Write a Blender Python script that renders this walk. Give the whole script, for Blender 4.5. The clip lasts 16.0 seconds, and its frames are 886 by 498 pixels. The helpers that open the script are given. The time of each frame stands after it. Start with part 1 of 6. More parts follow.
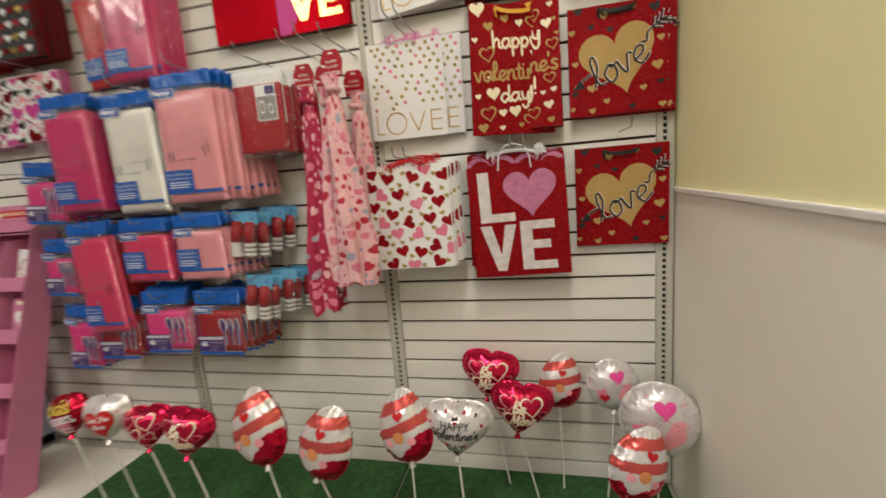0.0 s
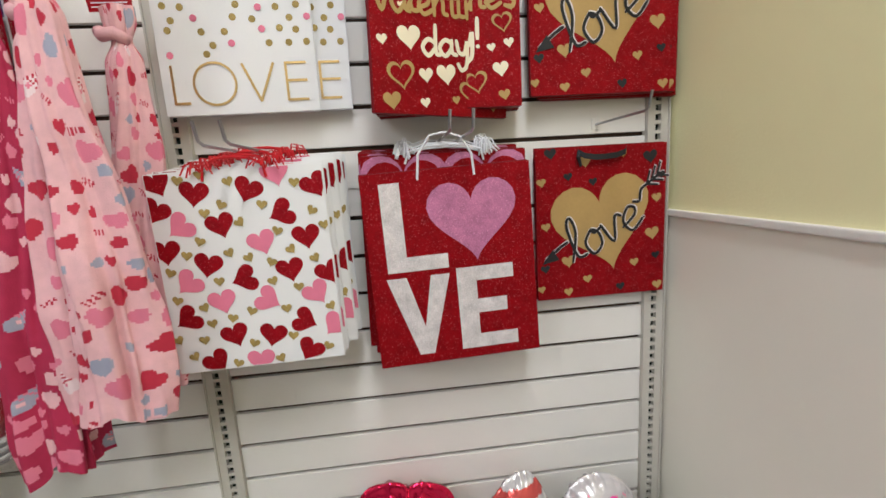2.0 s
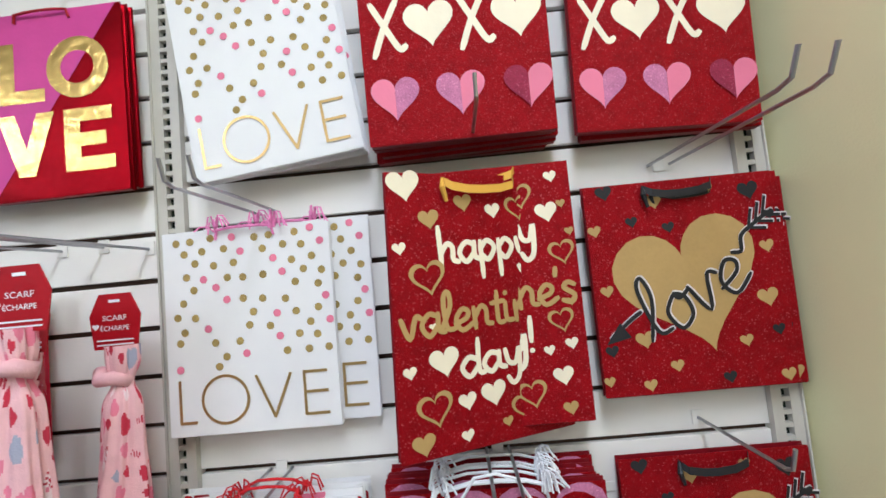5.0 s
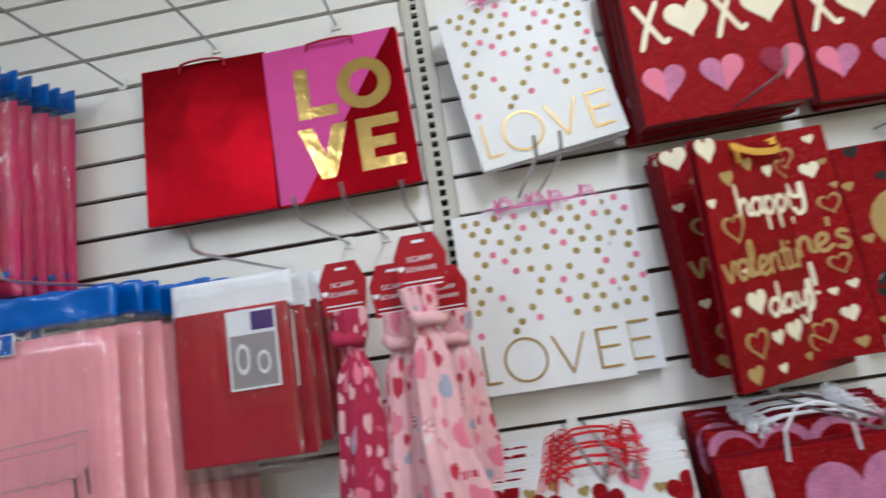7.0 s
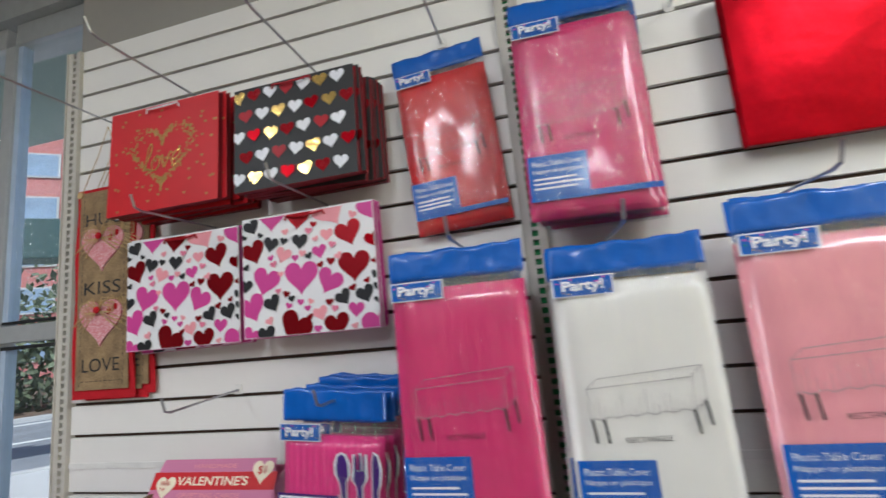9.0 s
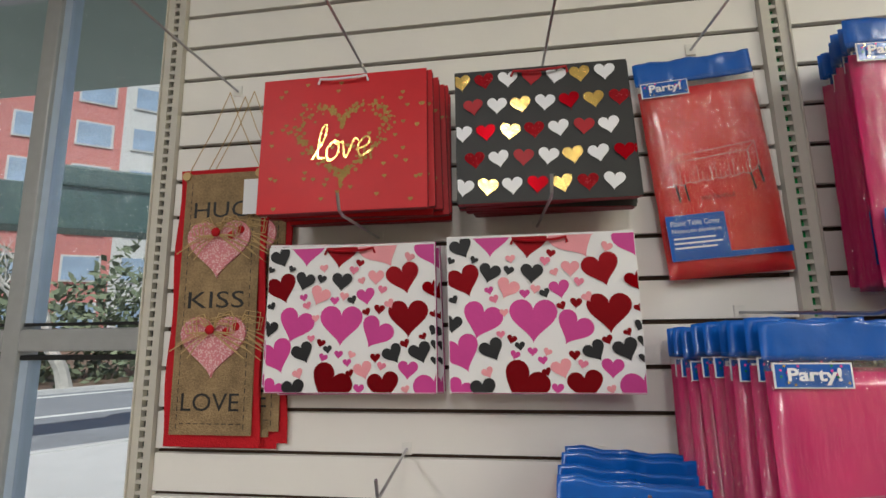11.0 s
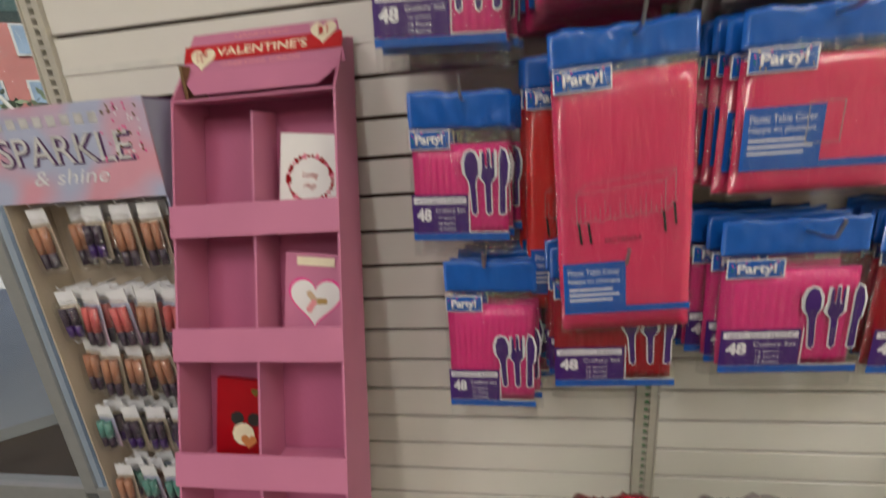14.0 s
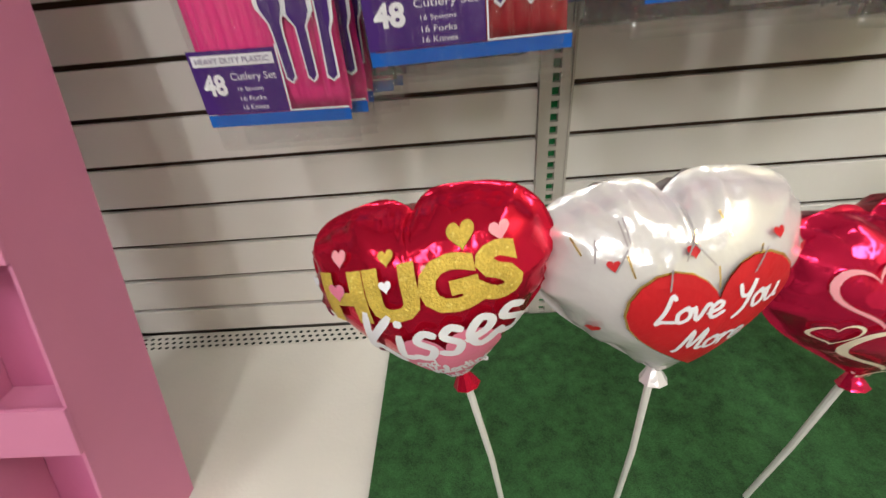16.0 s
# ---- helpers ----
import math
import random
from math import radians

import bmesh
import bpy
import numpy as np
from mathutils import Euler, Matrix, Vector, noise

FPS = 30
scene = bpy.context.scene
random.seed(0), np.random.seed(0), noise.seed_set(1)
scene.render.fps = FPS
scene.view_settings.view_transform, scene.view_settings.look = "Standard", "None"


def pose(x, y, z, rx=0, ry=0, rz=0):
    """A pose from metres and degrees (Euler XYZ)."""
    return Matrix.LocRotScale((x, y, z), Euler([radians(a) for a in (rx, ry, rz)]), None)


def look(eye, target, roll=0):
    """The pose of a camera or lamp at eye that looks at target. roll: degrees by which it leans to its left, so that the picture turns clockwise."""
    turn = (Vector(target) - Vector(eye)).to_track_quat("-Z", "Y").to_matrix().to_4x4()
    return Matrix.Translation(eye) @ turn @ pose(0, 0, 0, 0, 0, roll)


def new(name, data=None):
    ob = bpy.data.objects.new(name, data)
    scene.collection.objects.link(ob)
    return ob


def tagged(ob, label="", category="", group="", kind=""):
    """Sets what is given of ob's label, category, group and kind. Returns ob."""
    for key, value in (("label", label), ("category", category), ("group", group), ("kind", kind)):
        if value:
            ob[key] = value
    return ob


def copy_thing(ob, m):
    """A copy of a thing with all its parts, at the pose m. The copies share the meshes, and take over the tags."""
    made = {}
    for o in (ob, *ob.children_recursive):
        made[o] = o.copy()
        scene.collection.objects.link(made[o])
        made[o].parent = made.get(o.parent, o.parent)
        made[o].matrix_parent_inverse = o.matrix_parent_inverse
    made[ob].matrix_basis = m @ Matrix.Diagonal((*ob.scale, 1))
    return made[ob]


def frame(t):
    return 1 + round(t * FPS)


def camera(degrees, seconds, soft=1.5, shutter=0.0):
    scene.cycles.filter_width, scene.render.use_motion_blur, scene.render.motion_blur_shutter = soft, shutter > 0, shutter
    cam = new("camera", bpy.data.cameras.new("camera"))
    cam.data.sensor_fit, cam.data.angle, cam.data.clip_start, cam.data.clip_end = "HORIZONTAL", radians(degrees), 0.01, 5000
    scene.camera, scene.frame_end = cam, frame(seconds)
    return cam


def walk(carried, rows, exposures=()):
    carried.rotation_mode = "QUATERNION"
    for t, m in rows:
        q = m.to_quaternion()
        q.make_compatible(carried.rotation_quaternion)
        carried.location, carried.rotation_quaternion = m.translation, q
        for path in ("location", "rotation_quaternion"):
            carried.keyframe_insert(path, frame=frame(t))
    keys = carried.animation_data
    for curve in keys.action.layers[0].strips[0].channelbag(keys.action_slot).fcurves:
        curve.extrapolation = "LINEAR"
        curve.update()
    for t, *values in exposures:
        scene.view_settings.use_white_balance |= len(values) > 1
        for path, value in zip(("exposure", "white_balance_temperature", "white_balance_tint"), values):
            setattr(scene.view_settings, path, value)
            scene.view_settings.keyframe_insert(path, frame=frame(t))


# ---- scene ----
cam = camera(93.3, 16.0, shutter=0.35)
PATH = [
    (0, (-0.413, -1.424, 1.358), (-0.864, 0.496, 1.026), -4.7),
    (0.5, (-0.513, -1.25, 1.341), (-0.567, 0.71, 0.95), -3.7),
    (1, (-0.539, -1.087, 1.323), (-0.38, 0.873, 0.958), -3.2),
    (1.2, (-0.56, -1.014, 1.329), (-0.344, 0.942, 0.969), -3.1),
    (1.5, (-0.584, -0.924, 1.333), (-0.33, 1.032, 1.002), -3.4),
    (2, (-0.564, -0.831, 1.369), (-0.371, 1.131, 1.032), -3.5),
    (2.5, (-0.508, -0.744, 1.402), (-0.444, 1.232, 1.098), -3.7),
    (3, (-0.49, -0.666, 1.476), (-0.497, 1.322, 1.256), -3.8),
    (3.5, (-0.477, -0.643, 1.574), (-0.521, 1.354, 1.485), -3.7),
    (4, (-0.474, -0.642, 1.666), (-0.531, 1.356, 1.702), -3.5),
    (4.2, (-0.461, -0.638, 1.703), (-0.55, 1.36, 1.751), -3.8),
    (6.3, (-0.7, -0.759, 1.693), (-0.677, 1.221, 1.972), -8.2),
    (6.5, (-0.745, -0.77, 1.69), (-0.743, 1.213, 1.948), -8.3),
    (7, (-0.933, -0.755, 1.656), (-1.029, 1.224, 1.93), -9.1),
    (7.5, (-1.158, -0.688, 1.661), (-1.352, 1.282, 1.946), -8.8),
    (8, (-1.335, -0.71, 1.648), (-1.631, 1.25, 1.912), -7.8),
    (8.5, (-1.613, -0.816, 1.635), (-1.994, 1.13, 1.898), -6.9),
    (9, (-1.869, -0.844, 1.649), (-2.312, 1.084, 1.949), -5.6),
    (9.5, (-2.073, -0.821, 1.702), (-2.51, 1.108, 1.996), -4.6),
    (10, (-2.241, -0.787, 1.755), (-2.6, 1.157, 2.061), -3.2),
    (10.2, (-2.303, -0.776, 1.768), (-2.634, 1.17, 2.089), -2.6),
    (12.3, (-2.433, -0.786, 1.659), (-2.576, 1.207, 1.746), -1.1),
    (12.5, (-2.409, -0.794, 1.603), (-2.553, 1.201, 1.628), -1.4),
    (13, (-2.332, -0.815, 1.492), (-2.527, 1.171, 1.354), -2.3),
    (13.5, (-2.256, -0.845, 1.36), (-2.493, 1.114, 1.036), -3.1),
    (14, (-2.17, -0.832, 1.195), (-2.454, 1.069, 0.642), -4.6),
    (14.5, (-2.104, -0.783, 1.052), (-2.371, 1.028, 0.245), -5.9),
    (15, (-2.053, -0.765, 0.947), (-2.252, 0.991, 0.01), -5.6),
    (15.5, (-2.02, -0.694, 0.902), (-2.17, 0.997, -0.157), -5.9),
    (16, (-2.018, -0.634, 0.843), (-2.12, 1.025, -0.27), -5.6),
]
EXPOSURES = [
    (0.0, -0.55, 7050, 10), (1.0, -0.45, 6500, 10), (2.0, -0.28, 6000, 10), (3.5, -0.15, 5450, 10), (4.2, -0.10, 5400, 10), (6.3, -0.48, 5550, 10), (7.5, -0.40, 5400, 10),
    (9.5, -0.23, 6000, 10), (10.2, -0.30, 6300, 10), (12.3, -0.55, 6450, 10), (13.5, -0.58, 6600, 10), (14.5, -0.35, 7050, 10), (15.5, -0.03, 6600, 10), (16.0, 0.05, 6500, 10),
]
walk(cam, [(t, look(eye, target, roll)) for t, eye, target, roll in PATH], EXPOSURES)

# ---- world, sun, lights ----
world = bpy.data.worlds.new("world")
scene.world = world
world.use_nodes = True
wn = world.node_tree
sky = wn.nodes.new("ShaderNodeTexSky")
sky.sky_type, sky.sun_disc = "NISHITA", False
sky.sun_elevation, sky.sun_rotation = radians(58), radians(153)
wn.links.new(sky.outputs[0], wn.nodes["Background"].inputs[0])
wn.nodes["Background"].inputs[1].default_value = 0.15
sun = new("sun", bpy.data.lights.new("sun", "SUN"))
sun.data.energy, sun.data.angle, sun.data.color = 5.0, radians(0.6), (1, 0.95, 0.87)
sun.matrix_world = look((-10, 0, 22), (-16, 12, 0))

LAMP_W = 30
CEIL = 3.05


def ceiling_lamp(x, y, w=0.32, l=1.2):
    lamp = new("tube_light", bpy.data.lights.new("tube_light", "AREA"))
    lamp.data.shape, lamp.data.size, lamp.data.size_y = "RECTANGLE", w - 0.06, l - 0.06
    lamp.data.energy, lamp.data.color = LAMP_W, (1.0, 0.985, 0.96)
    lamp.location = (x, y, CEIL - 0.075)


LAMPS = [(-3.7, -2.2), (-2.3, -2.5), (-0.42, -1.35), (-3.6, -4.0), (-1.2, -4.0)]
for lx, ly in LAMPS:
    ceiling_lamp(lx, ly)


# ---- materials ----
def mat(name, col, rough=0.5, metal=0.0, grain=0.08, scale=30.0, bump=0.1, bscale=150.0, coat=0.0, per_object=0.0, spec=0.3, emit=0.0):
    m = bpy.data.materials.new(name)
    m.use_nodes = True
    nt = m.node_tree
    b = nt.nodes["Principled BSDF"]
    b.inputs["Roughness"].default_value = rough
    b.inputs["Metallic"].default_value = metal
    b.inputs["Coat Weight"].default_value = coat
    b.inputs["Coat Roughness"].default_value = 0.12
    b.inputs["Specular IOR Level"].default_value = spec
    tc = nt.nodes.new("ShaderNodeTexCoord")
    fine, broad = nt.nodes.new("ShaderNodeTexNoise"), nt.nodes.new("ShaderNodeTexNoise")
    fine.inputs["Scale"].default_value, broad.inputs["Scale"].default_value = scale, scale * 0.13
    fine.inputs["Detail"].default_value = 5
    add = nt.nodes.new("ShaderNodeMath")
    add.operation = "ADD"
    ramp = nt.nodes.new("ShaderNodeMapRange")
    ramp.inputs[1].default_value, ramp.inputs[2].default_value = 0.6, 1.4
    ramp.inputs[3].default_value, ramp.inputs[4].default_value = 1 - grain, 1 + grain
    hsv = nt.nodes.new("ShaderNodeHueSaturation")
    hsv.inputs["Color"].default_value = (*col, 1)
    for n in (fine, broad):
        nt.links.new(tc.outputs["Object"], n.inputs["Vector"])
    nt.links.new(fine.outputs[0], add.inputs[0])
    nt.links.new(broad.outputs[0], add.inputs[1])
    nt.links.new(add.outputs[0], ramp.inputs[0])
    value = ramp.outputs[0]
    if per_object:
        info = nt.nodes.new("ShaderNodeObjectInfo")
        vary = nt.nodes.new("ShaderNodeMapRange")
        vary.inputs[3].default_value, vary.inputs[4].default_value = 1 - per_object, 1 + per_object
        mul = nt.nodes.new("ShaderNodeMath")
        mul.operation = "MULTIPLY"
        nt.links.new(info.outputs["Random"], vary.inputs[0])
        nt.links.new(vary.outputs[0], mul.inputs[0])
        nt.links.new(value, mul.inputs[1])
        value = mul.outputs[0]
    nt.links.new(value, hsv.inputs["Value"])
    nt.links.new(hsv.outputs[0], b.inputs["Base Color"])
    if bump:
        bn, bp = nt.nodes.new("ShaderNodeTexNoise"), nt.nodes.new("ShaderNodeBump")
        bn.inputs["Scale"].default_value, bn.inputs["Detail"].default_value = bscale, 3
        bp.inputs["Strength"].default_value, bp.inputs["Distance"].default_value = bump, 0.004
        nt.links.new(tc.outputs["Object"], bn.inputs["Vector"])
        nt.links.new(bn.outputs[0], bp.inputs["Height"])
        nt.links.new(bp.outputs[0], b.inputs["Normal"])
    if emit:
        b.inputs["Emission Color"].default_value = (*col, 1)
        b.inputs["Emission Strength"].default_value = emit
    return m


def spotted(name, base, spot, scale, size, third=None, rough=0.8, bump=0.2, bscale=60):
    """Cloth or card with a print of scattered blots in one or two further colours."""
    m = mat(name, base, rough=rough, bump=bump, bscale=bscale)
    nt = m.node_tree
    b = nt.nodes["Principled BSDF"]
    tc = nt.nodes.new("ShaderNodeTexCoord")
    src = b.inputs["Base Color"].links[0].from_socket
    wn2, off = nt.nodes.new("ShaderNodeTexNoise"), nt.nodes.new("ShaderNodeVectorMath")
    wn2.inputs["Scale"].default_value = scale * 1.3
    off.operation = "MULTIPLY_ADD"
    off.inputs[1].default_value = (0.9 / scale, 0.9 / scale, 0.9 / scale)
    nt.links.new(tc.outputs["Object"], wn2.inputs["Vector"])
    nt.links.new(wn2.outputs["Color"], off.inputs[0])
    nt.links.new(tc.outputs["Object"], off.inputs[2])
    for k, c in enumerate([c for c in (spot, third) if c]):
        v, less, mix = nt.nodes.new("ShaderNodeTexVoronoi"), nt.nodes.new("ShaderNodeMath"), nt.nodes.new("ShaderNodeMix")
        v.inputs["Scale"].default_value = scale * (1 + 0.37 * k)
        less.operation = "LESS_THAN"
        less.inputs[1].default_value = size
        mix.data_type = "RGBA"
        mix.inputs["B"].default_value = (*c, 1)
        nt.links.new(off.outputs[0], v.inputs["Vector"])
        nt.links.new(v.outputs["Distance"], less.inputs[0])
        nt.links.new(less.outputs[0], mix.inputs["Factor"])
        nt.links.new(src, mix.inputs["A"])
        src = mix.outputs["Result"]
    nt.links.new(src, b.inputs["Base Color"])
    return m


def glitter(name, col, spark=0.5):
    m = mat(name, col, rough=0.5, grain=0.26, scale=420, bump=0.5, bscale=600, spec=0.12)
    nt = m.node_tree
    b = nt.nodes["Principled BSDF"]
    tc, v, mr = nt.nodes.new("ShaderNodeTexCoord"), nt.nodes.new("ShaderNodeTexVoronoi"), nt.nodes.new("ShaderNodeMapRange")
    v.inputs["Scale"].default_value = 600
    mr.inputs[3].default_value, mr.inputs[4].default_value = 0.0, spark
    nt.links.new(tc.outputs["Object"], v.inputs["Vector"])
    nt.links.new(v.outputs["Color"], mr.inputs[0])
    nt.links.new(mr.outputs[0], b.inputs["Metallic"])
    # sparkle glints painted as paler specks in the base colour
    glint, mix = nt.nodes.new("ShaderNodeMapRange"), nt.nodes.new("ShaderNodeMix")
    glint.inputs[1].default_value, glint.inputs[2].default_value, glint.inputs[4].default_value = 0.80, 0.90, 0.55
    mix.data_type = "RGBA"
    mix.inputs["B"].default_value = (*(min(.9, c * 1.5 + .10) for c in col), 1)
    nt.links.new(v.outputs["Color"], glint.inputs[0])
    nt.links.new(glint.outputs[0], mix.inputs["Factor"])
    nt.links.new(b.inputs["Base Color"].links[0].from_socket, mix.inputs["A"])
    nt.links.new(mix.outputs["Result"], b.inputs["Base Color"])
    return m


def clear_film(name, tint=(1, 1, 1), gloss=0.16):
    m = bpy.data.materials.new(name)
    m.use_nodes = True
    nt = m.node_tree
    out = nt.nodes["Material Output"]
    nt.nodes.remove(nt.nodes["Principled BSDF"])
    a, g, mix = nt.nodes.new("ShaderNodeBsdfTransparent"), nt.nodes.new("ShaderNodeBsdfGlossy"), nt.nodes.new("ShaderNodeMixShader")
    bn, bp, tc = nt.nodes.new("ShaderNodeTexNoise"), nt.nodes.new("ShaderNodeBump"), nt.nodes.new("ShaderNodeTexCoord")
    bn.inputs["Scale"].default_value = 60
    bp.inputs["Strength"].default_value, bp.inputs["Distance"].default_value = 1.0, 0.02
    crease = nt.nodes.new("ShaderNodeVectorMath")
    crease.operation = "MULTIPLY"
    crease.inputs[1].default_value = (1.6, 1.0, 0.16)
    bn.inputs["Detail"].default_value = 4
    nt.links.new(tc.outputs["Object"], crease.inputs[0])
    nt.links.new(crease.outputs[0], bn.inputs["Vector"])
    nt.links.new(bn.outputs[0], bp.inputs["Height"])
    nt.links.new(bp.outputs[0], g.inputs["Normal"])
    a.inputs[0].default_value = (*tint, 1)
    g.inputs["Roughness"].default_value = 0.1
    mix.inputs[0].default_value = gloss
    nt.links.new(a.outputs[0], mix.inputs[1])
    nt.links.new(g.outputs[0], mix.inputs[2])
    nt.links.new(mix.outputs[0], out.inputs[0])
    return m


SLAT = mat("painted slatwall board", (0.82, 0.79, 0.75), 0.42, grain=0.03, scale=9, bump=0.05, bscale=120, per_object=0.015)
GROOVE = mat("brown board core", (0.06, 0.036, 0.023), 0.8)
STEEL = mat("almond powder-coated steel", (0.56, 0.53, 0.47), 0.4, grain=0.05, bump=0.04)
# near-black colour that stands in for shade inside slots and holes
DARK = mat("shade in slots and holes", (0.012, 0.022, 0.016), 0.8)
WIRE = mat("zinc wire", (0.42, 0.42, 0.44), 0.3, 0.9, bump=0.02)
FILM = clear_film("clear wrap", (0.99, 0.99, 0.99), 0.095)
YELLOW = mat("pale yellow wall paint", (0.90, 0.86, 0.51), 0.6, grain=0.03, scale=6, bump=0.12, bscale=260)
OFFWHITE = mat("off-white wall panel", (0.88, 0.84, 0.74), 0.5, grain=0.03, scale=5, bump=0.05, bscale=90)
CAP = mat("white trim plastic", (0.78, 0.76, 0.72), 0.4)
DECK = mat("white enamelled deck", (0.72, 0.70, 0.64), 0.35, grain=0.04, scale=14)
TURF = mat("green turf mat", (0.042, 0.132, 0.042), 0.95, grain=0.55, scale=420, bump=1.0, bscale=650)
FLOORM = mat("vinyl floor", (0.19, 0.175, 0.16), 0.4, grain=0.12, scale=12)
CEILM = mat("ceiling tile", (0.75, 0.74, 0.71), 0.85, grain=0.06, scale=60, bump=0.4, bscale=200)
WALLM = mat("store wall paint", (0.32, 0.30, 0.27), 0.65, grain=0.03)
LAMPM = mat("lamp diffuser", (1, 0.97, 0.92), 0.4, grain=0, bump=0, emit=4.0)
ALU = mat("grey aluminium frame", (0.48, 0.49, 0.49), 0.35, 0.3)
ALUD = mat("blue-grey aluminium jamb", (0.50, 0.60, 0.74), 0.4, 0.2)
GASKET = mat("black gasket", (0.02, 0.02, 0.02), 0.7)

RED = mat("red paper", (0.36, 0.003, 0.010), 0.42, grain=0.1, bump=0.1)
REDG = glitter("red glitter", (0.27, 0.0012, 0.005), 0.35)
DREDG = glitter("deep red glitter print", (0.30, 0.003, 0.009), 0.35)
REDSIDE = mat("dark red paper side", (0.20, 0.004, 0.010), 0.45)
BRIGHTRED = mat("bright red paper", (0.55, 0.012, 0.018), 0.45)
REDFOIL = mat("red foil", (0.23, 0.002, 0.006), 0.33, 1.0, grain=0.12, scale=90, bump=0.9, bscale=9)
BOXRED = mat("red laminated board", (0.40, 0.003, 0.020), 0.22, 0.15, grain=0.1, bump=0.3, bscale=10)
REDHOLO = mat("red holographic foil", (0.42, 0.006, 0.014), 0.3, 0.85, grain=0.4, scale=160, bump=0.8, bscale=240)
WHITE = mat("white paper", (0.80, 0.79, 0.80), 0.45, grain=0.02, bump=0.03)
WHITEG = glitter("white glitter print", (0.72, 0.66, 0.66), 0.15)
PINKG = glitter("pink glitter print", (0.55, 0.20, 0.35), 0.2)
PINK = mat("pink print", (0.74, 0.20, 0.31), 0.5)
LPINK = mat("light pink print", (0.80, 0.32, 0.36), 0.5)
HOT = mat("hot pink print", (0.80, 0.07, 0.32), 0.5)
MAG = mat("magenta print", (0.58, 0.055, 0.28), 0.45)
GOLDG = glitter("gold glitter", (0.40, 0.26, 0.08), 0.4)
GOLD = mat("gold foil print", (0.78, 0.54, 0.17), 0.22, 1.0, bump=0.3, bscale=60)
DOTG = glitter("gold glitter dots", (0.40, 0.29, 0.10), 0.15)
LEAFG = mat("gold foil lettering", (0.62, 0.42, 0.17), 0.32, 0.85, bump=0.2, bscale=40)
DARKPG = glitter("dusky red glitter print", (0.30, 0.03, 0.07), 0.3)
FOILD = mat("deep red foil print", (0.26, 0.003, 0.008), 0.28, 0.6, bump=0.2, bscale=40)
SATIN = mat("golden yellow satin ribbon", (0.72, 0.40, 0.06), 0.35, grain=0.1)
CORDP = mat("pink cord", (0.80, 0.25, 0.52), 0.6)
GOLDB = glitter("gold sequin print", (0.62, 0.44, 0.08), 0.35)
OCHRE = mat("kraft gold print", (0.46, 0.30, 0.11), 0.6, grain=0.06, scale=200)
CREAM = mat("cream print", (0.85, 0.76, 0.58), 0.55)
BLACK = mat("black print", (0.02, 0.02, 0.022), 0.5)
CHAR = mat("charcoal paper", (0.03, 0.03, 0.03), 0.5)
TAN = mat("paper band", (0.60, 0.44, 0.30), 0.6)
BLUE = mat("blue packaging", (0.004, 0.10, 0.45), 0.3, coat=0.5, bump=0.35, bscale=40)
PURPLE = mat("purple packaging print", (0.055, 0.014, 0.16), 0.35, coat=0.4)
PWHITE = mat("white packaging print", (0.80, 0.80, 0.84), 0.4)
PRINTG = mat("grey packaging print", (0.30, 0.27, 0.28), 0.5)
SKYB = mat("light blue card", (0.10, 0.42, 0.72), 0.4, coat=0.3)
P_HOT = mat("hot pink film pack", (0.62, 0.018, 0.145), 0.3, grain=0.1, coat=0.7, bump=0.45, bscale=26)
P_ROSE = mat("rose pink film pack", (0.70, 0.030, 0.125), 0.3, grain=0.1, coat=0.7, bump=0.45, bscale=26)
P_LIGHT = mat("light pink film pack", (0.78, 0.30, 0.35), 0.32, grain=0.08, coat=0.6, bump=0.4, bscale=24)
P_WHITE = mat("white film pack", (0.78, 0.76, 0.72), 0.32, grain=0.05, coat=0.6, bump=0.4, bscale=24)
P_RED = mat("red film pack", (0.66, 0.018, 0.020), 0.3, grain=0.1, coat=0.7, bump=0.45, bscale=26)
CUT_PINK = mat("pink plastic cutlery", (0.72, 0.035, 0.22), 0.28, coat=0.4, bump=0.1)
CUT_RED = mat("red plastic cutlery", (0.34, 0.005, 0.014), 0.28, coat=0.4, bump=0.1)
CARD_PINK = mat("pink display cardboard", (0.58, 0.20, 0.34), 0.5, grain=0.05, scale=12, bump=0.06)
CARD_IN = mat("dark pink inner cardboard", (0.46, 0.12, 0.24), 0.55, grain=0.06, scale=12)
KRAFT = mat("raw kraft board", (0.20, 0.12, 0.06), 0.8)
LAV = mat("lavender cardboard", (0.42, 0.45, 0.62), 0.45, grain=0.12, scale=9)
DISP_PINK = mat("pink and lilac printed header", (0.74, 0.36, 0.46), 0.4, grain=0.12, scale=7)
fade = DISP_PINK.node_tree
cloud, blend, place = fade.nodes.new("ShaderNodeTexNoise"), fade.nodes.new("ShaderNodeMix"), fade.nodes.new("ShaderNodeTexCoord")
cloud.inputs["Scale"].default_value, cloud.inputs["Detail"].default_value = 7, 1
span = fade.nodes.new("ShaderNodeMapRange")
span.inputs[1].default_value, span.inputs[2].default_value = .42, .58
blend.data_type = "RGBA"
blend.inputs["B"].default_value = (.46, .50, .68, 1)
skin = fade.nodes["Principled BSDF"].inputs["Base Color"]
fade.links.new(skin.links[0].from_socket, blend.inputs["A"])
fade.links.new(place.outputs["Object"], cloud.inputs["Vector"])
fade.links.new(cloud.outputs[0], span.inputs[0])
fade.links.new(span.outputs[0], blend.inputs["Factor"])
fade.links.new(blend.outputs["Result"], skin)
DPURP = mat("dark purple cardboard", (0.10, 0.045, 0.13), 0.5)
CORK = mat("beige display board", (0.52, 0.44, 0.36), 0.6)
